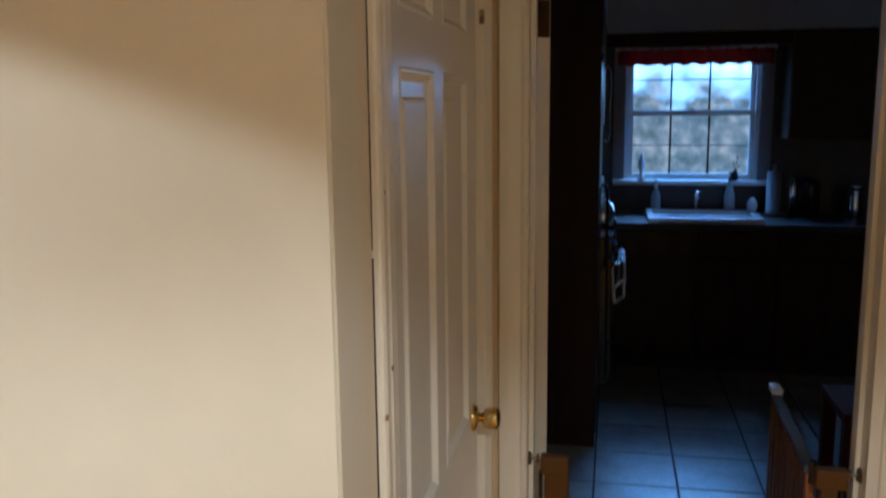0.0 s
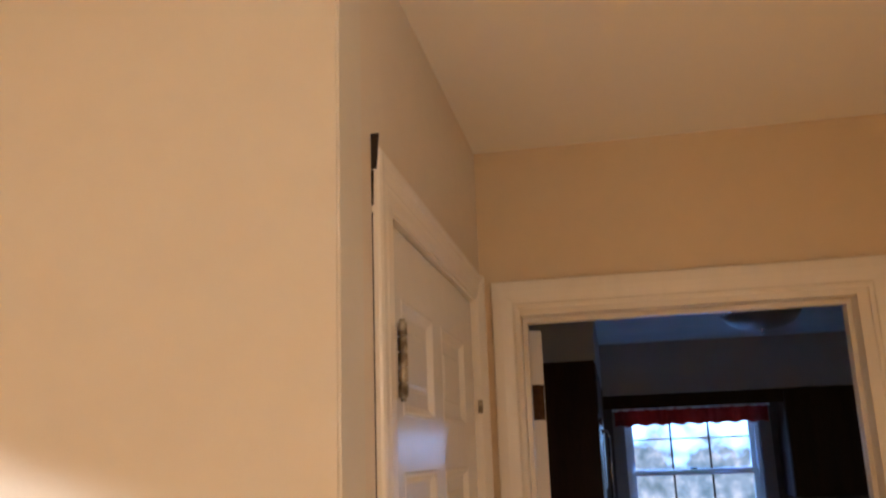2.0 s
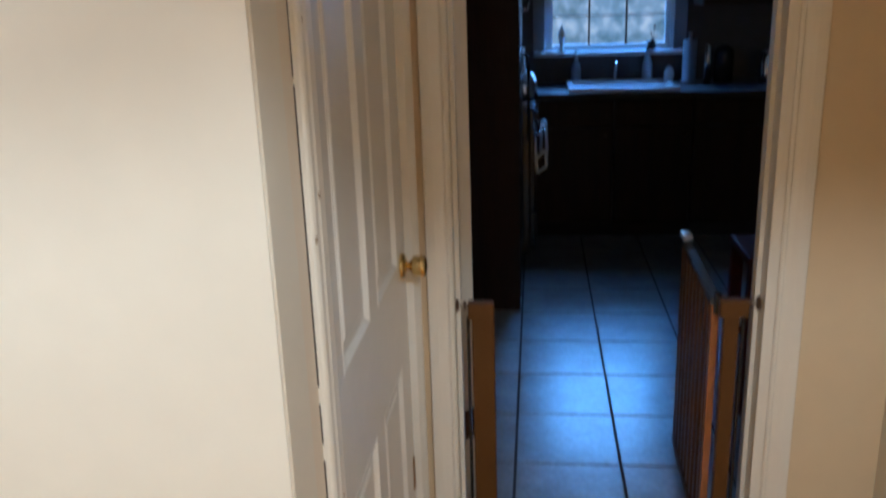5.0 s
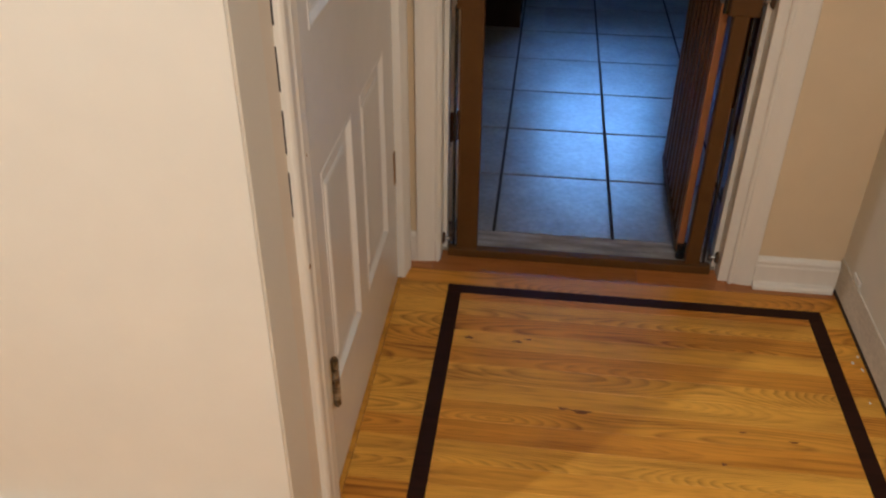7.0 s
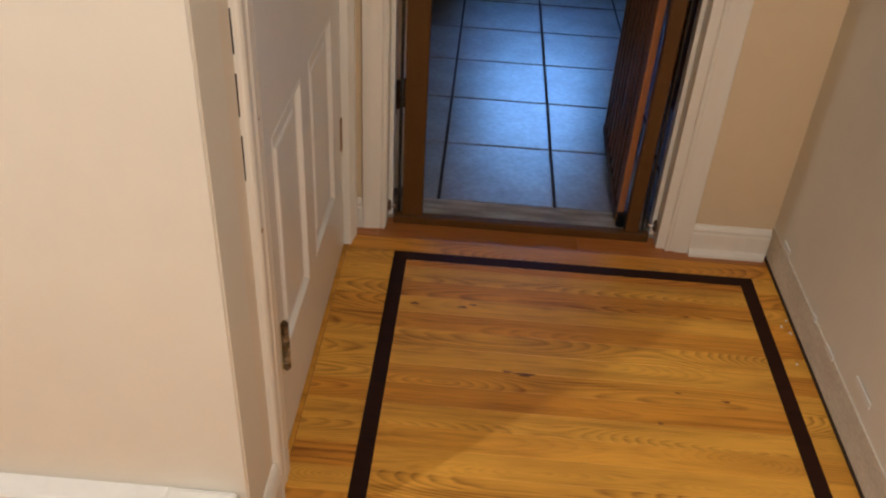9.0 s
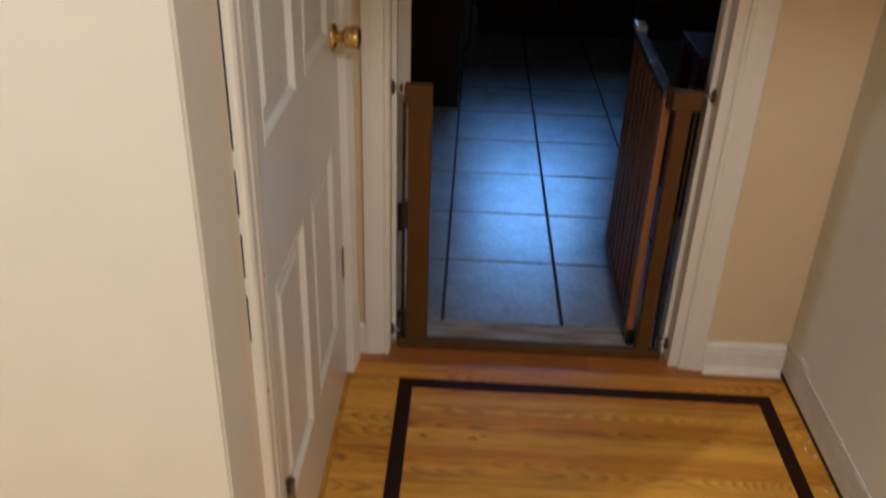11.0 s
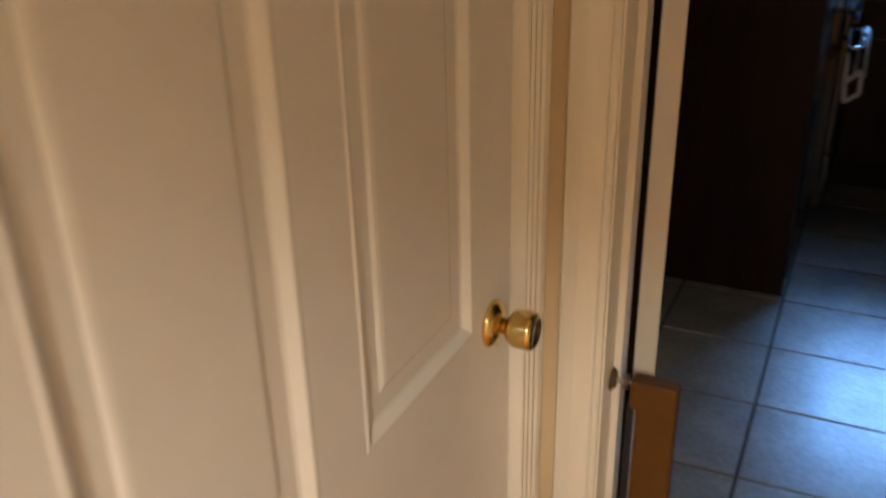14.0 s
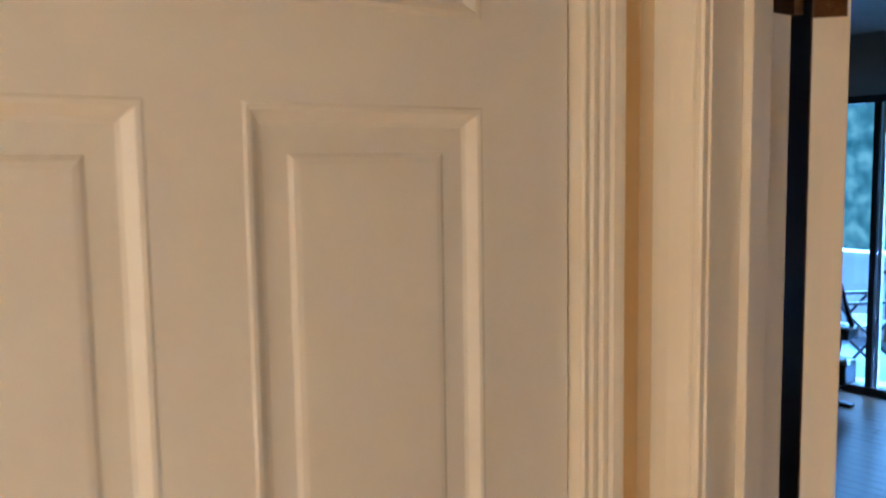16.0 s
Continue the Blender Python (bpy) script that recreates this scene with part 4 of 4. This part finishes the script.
PUMP = [(.012, .16), (.012, .175), (.005, .178), (.005, .205), (.016, .207), (.016, .215), (.004, .218)]
turned("soap_bottle", (.468, 3.735, .9145), [(.030, 0), (.032, .01), (.032, .10), (.026, .13), (.012, .15), (.012, .16)], BOTTLE, "pale soap bottle with a pump behind the sink", "bottle", [("pump", PUMP, WHITE)])
turned("soap_bottle", (.925, 3.735, .9145), [(.034, 0), (.036, .01), (.034, .12), (.022, .16), (.014, .19), (.014, .21)], BOTTLE, "slender pale bottle behind the sink", "bottle", [("pump", [(r, h + .05) for r, h in PUMP], BLACK)])
turned("cup", (1.045, 3.60, .9445), [(.022, 0), (.03, .02), (.033, .045), (.025, .07), (.008, .088)], PORCELAIN, "small white porcelain cup on the sink rim", "cup")
turned("paper_roll", (1.185, 3.70, .9145), [(.075, 0), (.075, .010), (.045, .012), (.045, .27), (.012, .272), (.012, .305), (.016, .315)], mat("grey paper", (0.30, 0.30, 0.31), 0.8), "grey paper roll on its stand beside the sink", "paper roll")
turned("steel_canister", (1.285, 3.62, .9145), [(.024, 0), (.024, .19), (.020, .20), (.020, .235), (.010, .25)], CHROME, "narrow bright steel canister on the worktop", "canister")
turned("glass_jar", (1.645, 3.62, .9145), [(.045, 0), (.048, .02), (.048, .14), (.040, .16), (.040, .175), (.044, .176), (.044, .195), (.010, .205)], CHROME, "bright lidded jar on the worktop", "jar")
turned("tall_jar", (1.40, 3.70, .9145), [(.06, 0), (.06, .19), (.05, .21), (.02, .23)], DARKBOTTLE, "dark canister at the back of the worktop", "jar")
turned("candle_holder", (.374, YW - .055, 1.1215), [(.026, 0), (.028, .008), (.012, .02), (.014, .06), (.022, .085), (.022, .12), (.010, .145), (.004, .175)], PORCELAIN, "white candle holder on the window sill", "candle holder")
# sprig in a dark little vase
vase = thing("bud_vase", (.96, YW - .055, 1.1215), "dark bud vase with a bare sprig on the sill", "vase")
bm = bmesh.new()
lathe(bm, Matrix.Translation(vase.location), [(.018, 0), (.024, .02), (.020, .045), (.010, .06), (.013, .07)], 14)
part("body", bm, DARKBOTTLE, vase, "", True)
bm = bmesh.new()
for dx, dz in ((.012, .15), (-.010, .11), (.022, .09)):
    rod(bm, Vector(vase.location) + Vector((0, 0, .06)), Vector(vase.location) + Vector((dx, 0, dz)), .0022, 6)
    bmesh.ops.create_icosphere(bm, subdivisions=1, radius=.008, matrix=Matrix.Translation(Vector(vase.location) + Vector((dx, 0, dz))))
part("sprig", bm, DARKWOOD, vase)

# upper cabinets and the board over the window
for a, b in ((1.22, 1.68), (1.685, 2.14), (2.145, 2.59)):
    c = thing("wall_cabinet", ((a + b) / 2, 3.7, 1.4), "dark brown wooden wall cabinet under the soffit", "cabinet", "wall cabinets")
    part("body", one((a, b, 3.53, 3.848, 1.40, 2.038)), DARKWOOD, c)
    part("door", one((a + .004, b - .004, 3.510, 3.529, 1.405, 2.033), bevel=.004), DARKWOOD, c)
c = thing("wall_cabinet", (-.1, 3.5, 1.4), "dark brown wooden wall cabinet above the range", "cabinet", "wall cabinets")
part("body", one((-.486, .118, 2.645, 3.848, 1.50, 2.108)), DARKWOOD, c)
part("door", one((.119, .138, 2.65, 3.15, 1.505, 2.10), bevel=.004), DARKWOOD, c)
solid("valance_board", [(.142, 1.218, 3.512, 3.532, 1.955, 2.038)], DARKWOOD, "dark wooden board across the window bay", "valance board")

# window: frame, two sashes with upright bars, valance
win = thing("window_1", ((WX0 + WX1) / 2, YW, WZ0), "white double-hung kitchen window with thin glazing bars", "window", kind="structure")
for a in ((WX0, WX0 + .022, YW + .02, YW + .13, WZ0, WZ1), (WX1 - .022, WX1, YW + .02, YW + .13, WZ0, WZ1), (WX0, WX1, YW + .02, YW + .13, WZ1 - .022, WZ1), (WX0, WX1, YW + .02, YW + .13, WZ0, WZ0 + .015)):
    part("window_frame", one(a), WHITE, win)
part("window_sill", one((WX0 - .07, WX1 + .07, YW - .09, YW + .02, WZ0 - .012, WZ0 + .016), bevel=.004), WHITE, win)
for a in ((WX0 - .075, WX0, YW - .018, YW - .001, WZ0, WZ1 + .07), (WX1, WX1 + .075, YW - .018, YW - .001, WZ0, WZ1 + .07), (WX0 - .075, WX1 + .075, YW - .018, YW - .001, WZ1 + .07, WZ1 + .1)):
    part("casing", one(a, bevel=.003), TAUPE, win)
for name, z0, z1, yy in (("lower_sash", 1.121, 1.565, YW + .040), ("upper_sash", 1.535, 1.998, YW + .075)):
    x0, x1 = WX0 + .023, WX1 - .023
    s = part(name, one((x0, x0 + .030, yy, yy + .032, z0, z1), (x1 - .030, x1, yy, yy + .032, z0, z1), (x0 + .03, x1 - .03, yy, yy + .032, z0, z0 + .036), (x0 + .03, x1 - .03, yy, yy + .032, z1 - .030, z1)), WHITE, win)
    zm = (z0 + z1) / 2
    for x in (.557, .800):
        part("glazing_bar", one((x - .006, x + .006, yy + .006, yy + .026, z0 + .036, z1 - .030)), DARKWOOD, s)
    for a, b in ((x0 + .03, .551), (.563, .794), (.806, x1 - .03)):
        part("glazing_bar", one((a, b, yy + .008, yy + .024, zm - .004, zm + .004)), TAUPE, s)
        for c, d in ((z0 + .036, zm - .004), (zm + .004, z1 - .030)):
            p = part("pane", one((a, b, yy + .014, yy + .018, c, d)), GLASS, s)
            p.visible_shadow = False
bm = one((.66, .705, YW + .030, YW + .055, 1.566, 1.580), bevel=.003)
part("sash_lock", bm, BLACK, win, "dark sash lock")

val = thing("window_valance", (.68, YW - .06, 1.84), "gathered red cotton valance over the kitchen window", "valance")
bm = bmesh.new()
N = 90
rowsv = []
for z, amp in ((2.0, .006), (1.965, .004), (1.955, .010), (1.90, .015), (1.855, .019)):
    row = []
    for i in range(N + 1):
        x = .205 + .96 * i / N
        row.append(bm.verts.new((x, YW - .050 + amp * math.sin(i * .95 + 1.5 * math.sin(i * .21)), z + (.006 * math.sin(i * .6) if z < 1.87 else 0))))
    rowsv.append(row)
for a, b in zip(rowsv, rowsv[1:]):
    for i in range(N):
        bm.faces.new((a[i], a[i + 1], b[i + 1], b[i]))
bmesh.ops.solidify(bm, geom=list(bm.faces), thickness=.0025)
part("cloth", bm, RED, val, "", True)
bm = bmesh.new()
rod(bm, (.19, YW - .050, 1.96), (1.18, YW - .050, 1.96), .007, 10)
part("rod", bm, WHITE, val)

# ceiling lamp of the kitchen, switched off
cl = thing("ceiling_lamp", (.943, 2.30, KC), "flush ceiling lamp with a frosted bowl, switched off", "lamp")
bm = bmesh.new()
lathe(bm, Matrix.Translation((.943, 2.30, KC)) @ Matrix.Rotation(math.pi, 4, "X"), [(.10, 0), (.12, .012), (.186, .020), (.190, .026), (.186, .034), (.17, .036)], 36)
part("ring", bm, CHROME, cl, "bright metal ring", True)
bm = bmesh.new()
lathe(bm, Matrix.Translation((.943, 2.30, KC - .034)) @ Matrix.Rotation(math.pi, 4, "X"), [(.178, 0), (.172, .020), (.150, .042), (.11, .060), (.06, .070), (.012, .073)], 36)
part("bowl", bm, LAMPGLASS, cl, "frosted glass bowl", True)
bm = bmesh.new()
lathe(bm, Matrix.Translation((.943, 2.30, KC - .105)) @ Matrix.Rotation(math.pi, 4, "X"), [(.012, 0), (.014, .005), (.006, .012), (.008, .018), (.002, .024)], 12)
part("finial", bm, CHROME, cl, "", True)

# red wooden stool behind the gate
stool = thing("bar_stool", (1.12, 1.03, .01), "dark red wooden stool standing behind the gate", "stool")
part("seat", one((.945, 1.30, .875, 1.20, .582, .617), bevel=.008), REDWOOD, stool)
for x in (.950, 1.255):
    for y in (.880, 1.150):
        part("leg", one((x, x + .042, y, y + .042, .0105, .581), bevel=.003), REDWOOD, stool)
for y in (.890, 1.160):
    part("stretcher", one((.993, 1.254, y, y + .02, .22, .25)), REDWOOD, stool)

# ---- passage and family room ----
pg = thing("passage_gate", (-.565, 1.4, .0), "low wooden gate with thin upright bars across the passage", "gate")
part("post", one((-.592, -.545, 1.905, 1.948, .006, .66), bevel=.004), SLAT, pg)
part("post", one((-.592, -.545, .93, .975, .006, .66), bevel=.004), SLATRED, pg)
part("top_rail", one((-.585, -.552, .975, 1.905, .585, .615), bevel=.004), SLAT, pg)
part("bottom_rail", one((-.585, -.552, .975, 1.905, .06, .085), bevel=.004), SLAT, pg)
for i in range(13):
    y = 1.04 + i * .067
    bm = bmesh.new()
    rod(bm, (-.568, y, .085), (-.568, y, .586), .007, 8)
    part("bar", bm, SLAT, pg)

sl = thing("window_2", ((SX0 + SX1) / 2, 5.0, 0), "sliding glass door with dark metal frames", "sliding door", kind="structure")
FY = 5.03
for a in ((SX0, SX0 + .05, FY - .03, FY + .06, .0, SH), (SX1 - .05, SX1, FY - .03, FY + .06, .0, SH), (SX0 + .05, SX1 - .05, FY - .03, FY + .06, SH - .05, SH), (SX0 + .05, SX1 - .05, FY - .036, FY + .06, -.004, .045)):
    part("frame", one(a), SLIDER, sl)
part("meeting_stile", one((-2.392, -2.350, FY - .03, FY, .046, SH - .051)), SLIDER, sl)
part("meeting_stile", one((-2.349, -2.322, FY + .002, FY + .03, .046, SH - .051)), WHITE, sl, "pale edge of the sliding panel")
for a, b in ((SX0 + .05, -2.393), (-2.321, SX1 - .05)):
    p = part("pane", one((a, b, FY + .004, FY + .009, .046, SH - .051)), GLASS, sl)
    p.visible_shadow = False
solid("window_sill_outside", [(SX0, SX1, 5.115, 5.36, -.09, .012)], WHITE, "white sill outside the sliding door", "sill", "structure")

bm = bmesh.new()
K = 26
a_, b_ = [], []
for i in range(K + 1):
    x = -1.93 + .22 * i / K
    y = 4.93 + .022 * math.sin(i * 1.3)
    pull = .10 * math.exp(-((i / K) * 2.2) ** 2)
    a_.append(bm.verts.new((x, y, 2.12)))
    b_.append((x, y))
lv = [a_]
for z in (1.9, 1.6, 1.3, 1.1, .95, .8, .5, .1, .02):
    sw = .10 * math.exp(-((z - .95) / .28) ** 2)
    lv.append([bm.verts.new((x + sw * (1 - i / K), y, z)) for i, (x, y) in enumerate(b_)])
for p, q in zip(lv, lv[1:]):
    for i in range(K):
        bm.faces.new((p[i], p[i + 1], q[i + 1], q[i]))
bmesh.ops.solidify(bm, geom=list(bm.faces), thickness=.003)
tagged(new("curtain", mesh("curtain", bm, DARKRED, True)), "dark red curtain drawn aside at the sliding door", "curtain")
solid("light_switch", [(-.584, -.520, 1.944, 1.949, 1.02, 1.13)], TRIM, "cream light switch plate on the wall end", "switch", bevel=.002)

# porch beyond the glass
deck = solid("deck", [(-8, 1.5, 5.36, 8.3, -.16, -.13)], DARKGAP, "grey weathered porch deck outside the glass door", "deck", "structure")
solid("porch_wall", [(-8, 1.5, 7.42, 7.56, -.13, .62), (-8, 1.5, 7.36, 7.60, .62, .70)], WHITE, "low white porch wall with a broad ledge", "porch wall", "structure", bevel=.004)
for x in (-4.3, -2.90, -1.2):
    solid("porch_post", [(x - .05, x + .05, 7.42, 7.54, .70, 2.6)], WHITE, "white square porch post", "post", bevel=.004)
# Unseen roof added to keep the high sky's light out of the family room.
solid("porch_roof", [(-8, -.5, 5.115, 7.9, 2.8, 2.9)], DECK, "unseen roof added over the porch to block the high sky", "roof", "structure")
solid("porch_beam", [(-8, -.5, 7.38, 7.58, 2.6, 2.8)], WHITE, "white beam over the porch", "beam", "structure")
chest = thing("wicker_chest", (-2.55, 6.5, -.13), "brown wicker chest on short legs on the porch", "chest")
part("body", one((-2.89, -2.18, 6.25, 6.80, .10, .66), bevel=.01), WICKER, chest)
part("lid", one((-2.91, -2.16, 6.23, 6.82, .662, .70), bevel=.008), WICKER, chest)
for x in (-2.86, -2.25):
    for y in (6.28, 6.73):
        part("leg", one((x, x + .04, y, y + .04, -.13, .10)), WICKER, chest)
bm = bmesh.new()
for i in range(9):
    for j in range(18):
        x, z = -2.885 + .0393 * j, .115 + .06 * i
        bx(bm, x + (.019 if i % 2 else 0), x + .030 + (.019 if i % 2 else 0), 6.241, 6.251, z, z + .045)
part("weave", bm, WICKER, chest)


def patio_chair(at, turn):
    c = thing("patio_chair", (0, 0, 0), "white metal patio chair on the porch deck", "chair", "porch chairs")
    bm = one((-.24, .24, -.22, .22, .40, .44), bevel=.01)
    part("seat", bm, WHITE, c)
    for i in range(6):
        part("back_slat", one((-.22 + i * .075, -.18 + i * .075, .215, .235, .44, .92), bevel=.004), WHITE, c)
    bm = bmesh.new()
    pts = [(-.25, .225, 0), (-.25, .225, .95), (.25, .225, .95), (.25, .225, 0)]
    for a, b in zip(pts, pts[1:]):
        rod(bm, a, b, .014, 10)
    part("back_frame", bm, WHITE, c)
    for x in (-.25, .25):
        bm = bmesh.new()
        rod(bm, (x, -.22, 0), (x, -.22, .64), .014, 10)
        part("leg", bm, WHITE, c)
        bm = bmesh.new()
        rod(bm, (x, -.25, .64), (x, .22, .64), .018, 10)
        part("armrest", bm, SLIDER, c)
    c.matrix_basis = Matrix.Translation(at) @ Matrix.Rotation(radians(turn), 4, "Z")
    return c


patio_chair((-3.75, 6.3, -.13), 200)


def folding_chair(at, turn):
    """High-backed folding chair: crossed tube legs, a sling seat and a striped sling back."""
    c = thing("folding_chair", (0, 0, 0), "high-backed folding porch chair with grey and white striped cloth", "chair", "porch chairs")
    for x in (-.25, .25):
        bm = bmesh.new()
        rod(bm, (x, -.34, .01), (x, .30, .62), .012, 10)
        part("leg", bm, SLIDER, c)
        bm = bmesh.new()
        rod(bm, (x, .34, .01), (x, -.26, .60), .012, 10)
        part("leg", bm, SLIDER, c)
        bm = bmesh.new()
        rod(bm, (x, .16, .44), (x, .46, 1.24), .012, 10)
        part("back_tube", bm, SLIDER, c)
        part("armrest", one((x - .025, x + .025, -.28, .30, .61, .635), bevel=.006), SLIDER, c)
    part("seat", one((-.24, .24, -.24, .20, .43, .445), bevel=.005), TOWEL, c, "white sling seat")
    for i in range(9):
        x = -.225 + i * .05
        bm = bmesh.new()
        vs = bx(bm, x, x + .049, -.006, .006, .46, 1.23)
        for v in vs:
            v.co.y += .16 + (v.co.z - .44) * .375
        part("back_stripe", bm, TOWEL if i % 2 else STRIPE, c)
    c.matrix_basis = Matrix.Translation(at) @ Matrix.Rotation(radians(turn), 4, "Z")
    return c


STRIPE = mat("grey striped cloth", (0.16, 0.17, 0.19), 0.9, bump=0.5, bscale=200)
folding_chair((-2.98, 5.95, -.13), 150)

# dark stand with a slanted bar, inside the room before the glass door
stand = thing("floor_stand", (-2.36, 4.6, 0), "black metal floor stand with a slanted bar beside the glass door", "stand")
bm = bmesh.new()
rod(bm, (-2.47, 4.62, 1.06), (-2.28, 4.60, .53), .016, 12)
part("slanted_bar", bm, BLACK, stand)
part("head", one((-2.42, -2.27, 4.53, 4.67, .445, .53), bevel=.012), BLACK, stand)
part("pedal_box", one((-2.43, -2.28, 4.52, 4.68, .15, .31), bevel=.018), BLACK, stand)
part("bright_edge", one((-2.30, -2.262, 4.515, 4.56, .285, .325), bevel=.006), CHROME, stand, "bright metal edge")
bm = bmesh.new()
rod(bm, (-2.37, 4.60, .30), (-2.36, 4.60, .455), .014, 10)
part("upper_post", bm, BLACK, stand)
bm = bmesh.new()
rod(bm, (-2.38, 4.60, .02), (-2.37, 4.60, .16), .016, 10)
part("lower_post", bm, BLACK, stand)
part("foot", one((-2.50, -2.26, 4.57, 4.63, .0005, .025), bevel=.006), BLACK, stand)

# ---- pieces of the floors ----


def piece(name, x0, x1, y0, y1, z0, z1, material, parent, ch=.0015, cache={}):
    """A board or tile with a chamfered top, its origin in its middle."""
    key = (name, round(x1 - x0, 4), round(y1 - y0, 4), material.name)
    if key not in cache:
        w, d, h = (x1 - x0) / 2, (y1 - y0) / 2, z1 - z0
        co = [(-w, -d, -h), (w, -d, -h), (w, d, -h), (-w, d, -h), (-w, -d, -ch), (w, -d, -ch), (w, d, -ch), (-w, d, -ch),
              (-w + ch, -d + ch, 0), (w - ch, -d + ch, 0), (w - ch, d - ch, 0), (-w + ch, d - ch, 0)]
        fs = [(8, 9, 10, 11)]
        for k in (0, 4):
            fs += [(k + i, k + (i + 1) % 4, k + 4 + (i + 1) % 4, k + 4 + i) for i in range(4)]
        me = bpy.data.meshes.new(name)
        me.from_pydata(co, [], fs)
        me.materials.append(material)
        cache[key] = me
    ob = new(name, cache[key])
    ob.location = ((x0 + x1) / 2, (y0 + y1) / 2, z1)
    ob.parent = parent
    return ob


# oak boards across the hall, cut at the inlay border
IX0, IX1, IY = .037, 1.020, -.112
IW = .037
rb = random.Random(11)
BW = .0636


def run(x0, x1, y0, y1, material=OAK):
    """One row of boards between x0 and x1, with its end joints."""
    x = x0
    while x < x1 - .01:
        n = min(x1, x + rb.uniform(1.2, 2.2))
        if x1 - n < .22:
            n = x1
        piece("board", x + .0002, n - .0002, y0 + .0002, y1 - .0002, -.012, 0, material, hall_floor, .0005)
        x = n


# reddish boards at the doorway, in front of the inlay
run(XS + .001, OP0 - .02, -.048, -.001, OAKRED)
piece("board", OP0 - .0196, .55, -.0486, .0500, -.012, 0, OAKRED, hall_floor, .0006)
piece("board", .5508, OP1 + .0196, -.0486, .0500, -.012, 0, OAKRED, hall_floor, .0006)
run(OP1 + .02, XR - .001, -.048, -.001, OAKRED)
run(XS + .001, XR - .001, IY, -.049)
run(XS + .001, IX0, -.178, IY)
run(IX0 + IW, IX1 - IW, -.178, IY - IW)
run(IX1, XR - .001, -.178, IY)
y = -.178
while y > -3.0:
    left = XS + .001 if y > YA - .06 else XS - .6
    run(left, IX0, y - BW, y)
    run(IX0 + IW, IX1 - IW, y - BW, y)
    run(IX1, XR - .001, y - BW, y)
    y -= BW
yend = y
piece("inlay_strip", IX0, IX1, IY - IW, IY, -.012, .0003, WALNUT, hall_floor, .0005)
piece("inlay_strip", IX0, IX0 + IW, yend, IY - IW - .0006, -.012, .0003, WALNUT, hall_floor, .0005)
piece("inlay_strip", IX1 - IW, IX1, yend, IY - IW - .0006, -.012, .0003, WALNUT, hall_floor, .0005)
# the rest of the room's boards, out of sight, in one mesh
bm = bmesh.new()
yy = yend
while yy > -4.55:
    bx(bm, XS - .6, XR - .001, yy - BW + .0004, yy, -.012, 0)
    yy -= BW
yy = YA - .14
while yy > -4.55:
    x = -3.29
    while x < XS - .62:
        n = min(XS - .601, x + rb.uniform(.6, 1.2))
        bx(bm, x, n - .0006, yy - BW + .0006, yy, -.012, 0)
        x = n
    yy -= BW
tagged(part("boards", bm, OAK, hall_floor), kind="stuff")
piece("board", XS - .10, XS + .0002, CD0 - .002, CD1 + .002, -.012, -.0003, OAK, hall_floor, .0006)
# knots
for i, (x, y, a, b) in enumerate(((.392, -.565, .022, .006), (.352, -.560, .012, .004), (.692, -.684, .006, .004), (.114, -.335, .010, .005), (.236, -.336, .012, .004), (.262, -.324, .010, .003), (.853, -.600, .010, .003), (.746, -.584, .008, .0025))):
    bm = bmesh.new()
    vs = []
    for j in range(14):
        t = 2 * math.pi * j / 14
        r = 1 + .25 * math.sin(3 * t + i) + .15 * math.sin(5 * t + 2 * i)
        vs.append(bm.verts.new((x + a * r * math.cos(t), y + b * r * math.sin(t), .0006)))
    bm.faces.new(vs)
    part("knot", bm, KNOT, hall_floor, "small dark knot")

# kitchen tiles
T, J = .351, .010
tx0, ty1 = .139, .514
for i in range(-2, 8):
    for j in range(0, 11):
        x0, x1 = max(tx0 + i * T + J / 2, XK0), min(tx0 + (i + 1) * T - J / 2, XK1)
        y0, y1 = (.158, ty1 - J / 2) if j == 0 else (ty1 + (j - 1) * T + J / 2, min(ty1 + j * T - J / 2, YW))
        if x1 - x0 < .02 or y1 - y0 < .02:
            continue
        piece("tile", x0, x1, y0, y1, -.002, .010, TILE, bpy.data.objects["floor_kitchen"], .0009)

# family room boards
for i in range(60):
    y0 = .125 + i * .083
    if y0 > 4.9:
        break
    x = -5.09
    end = XK0 if y0 < 1.86 else -.63
    while x < end - .05:
        n = min(end, x + 1.0 + .8 * rb.random())
        piece("floor_board", x, n - .0012, y0, y0 + .0818, -.02, 0, FAMFLOOR, fam_floor, .0008)
        x = n
for i in range(20):
    piece("deck_board", -6.0, .5, 5.365 + i * .145, 5.365 + i * .145 + .139, -.155, -.128, DECK, deck, .003)
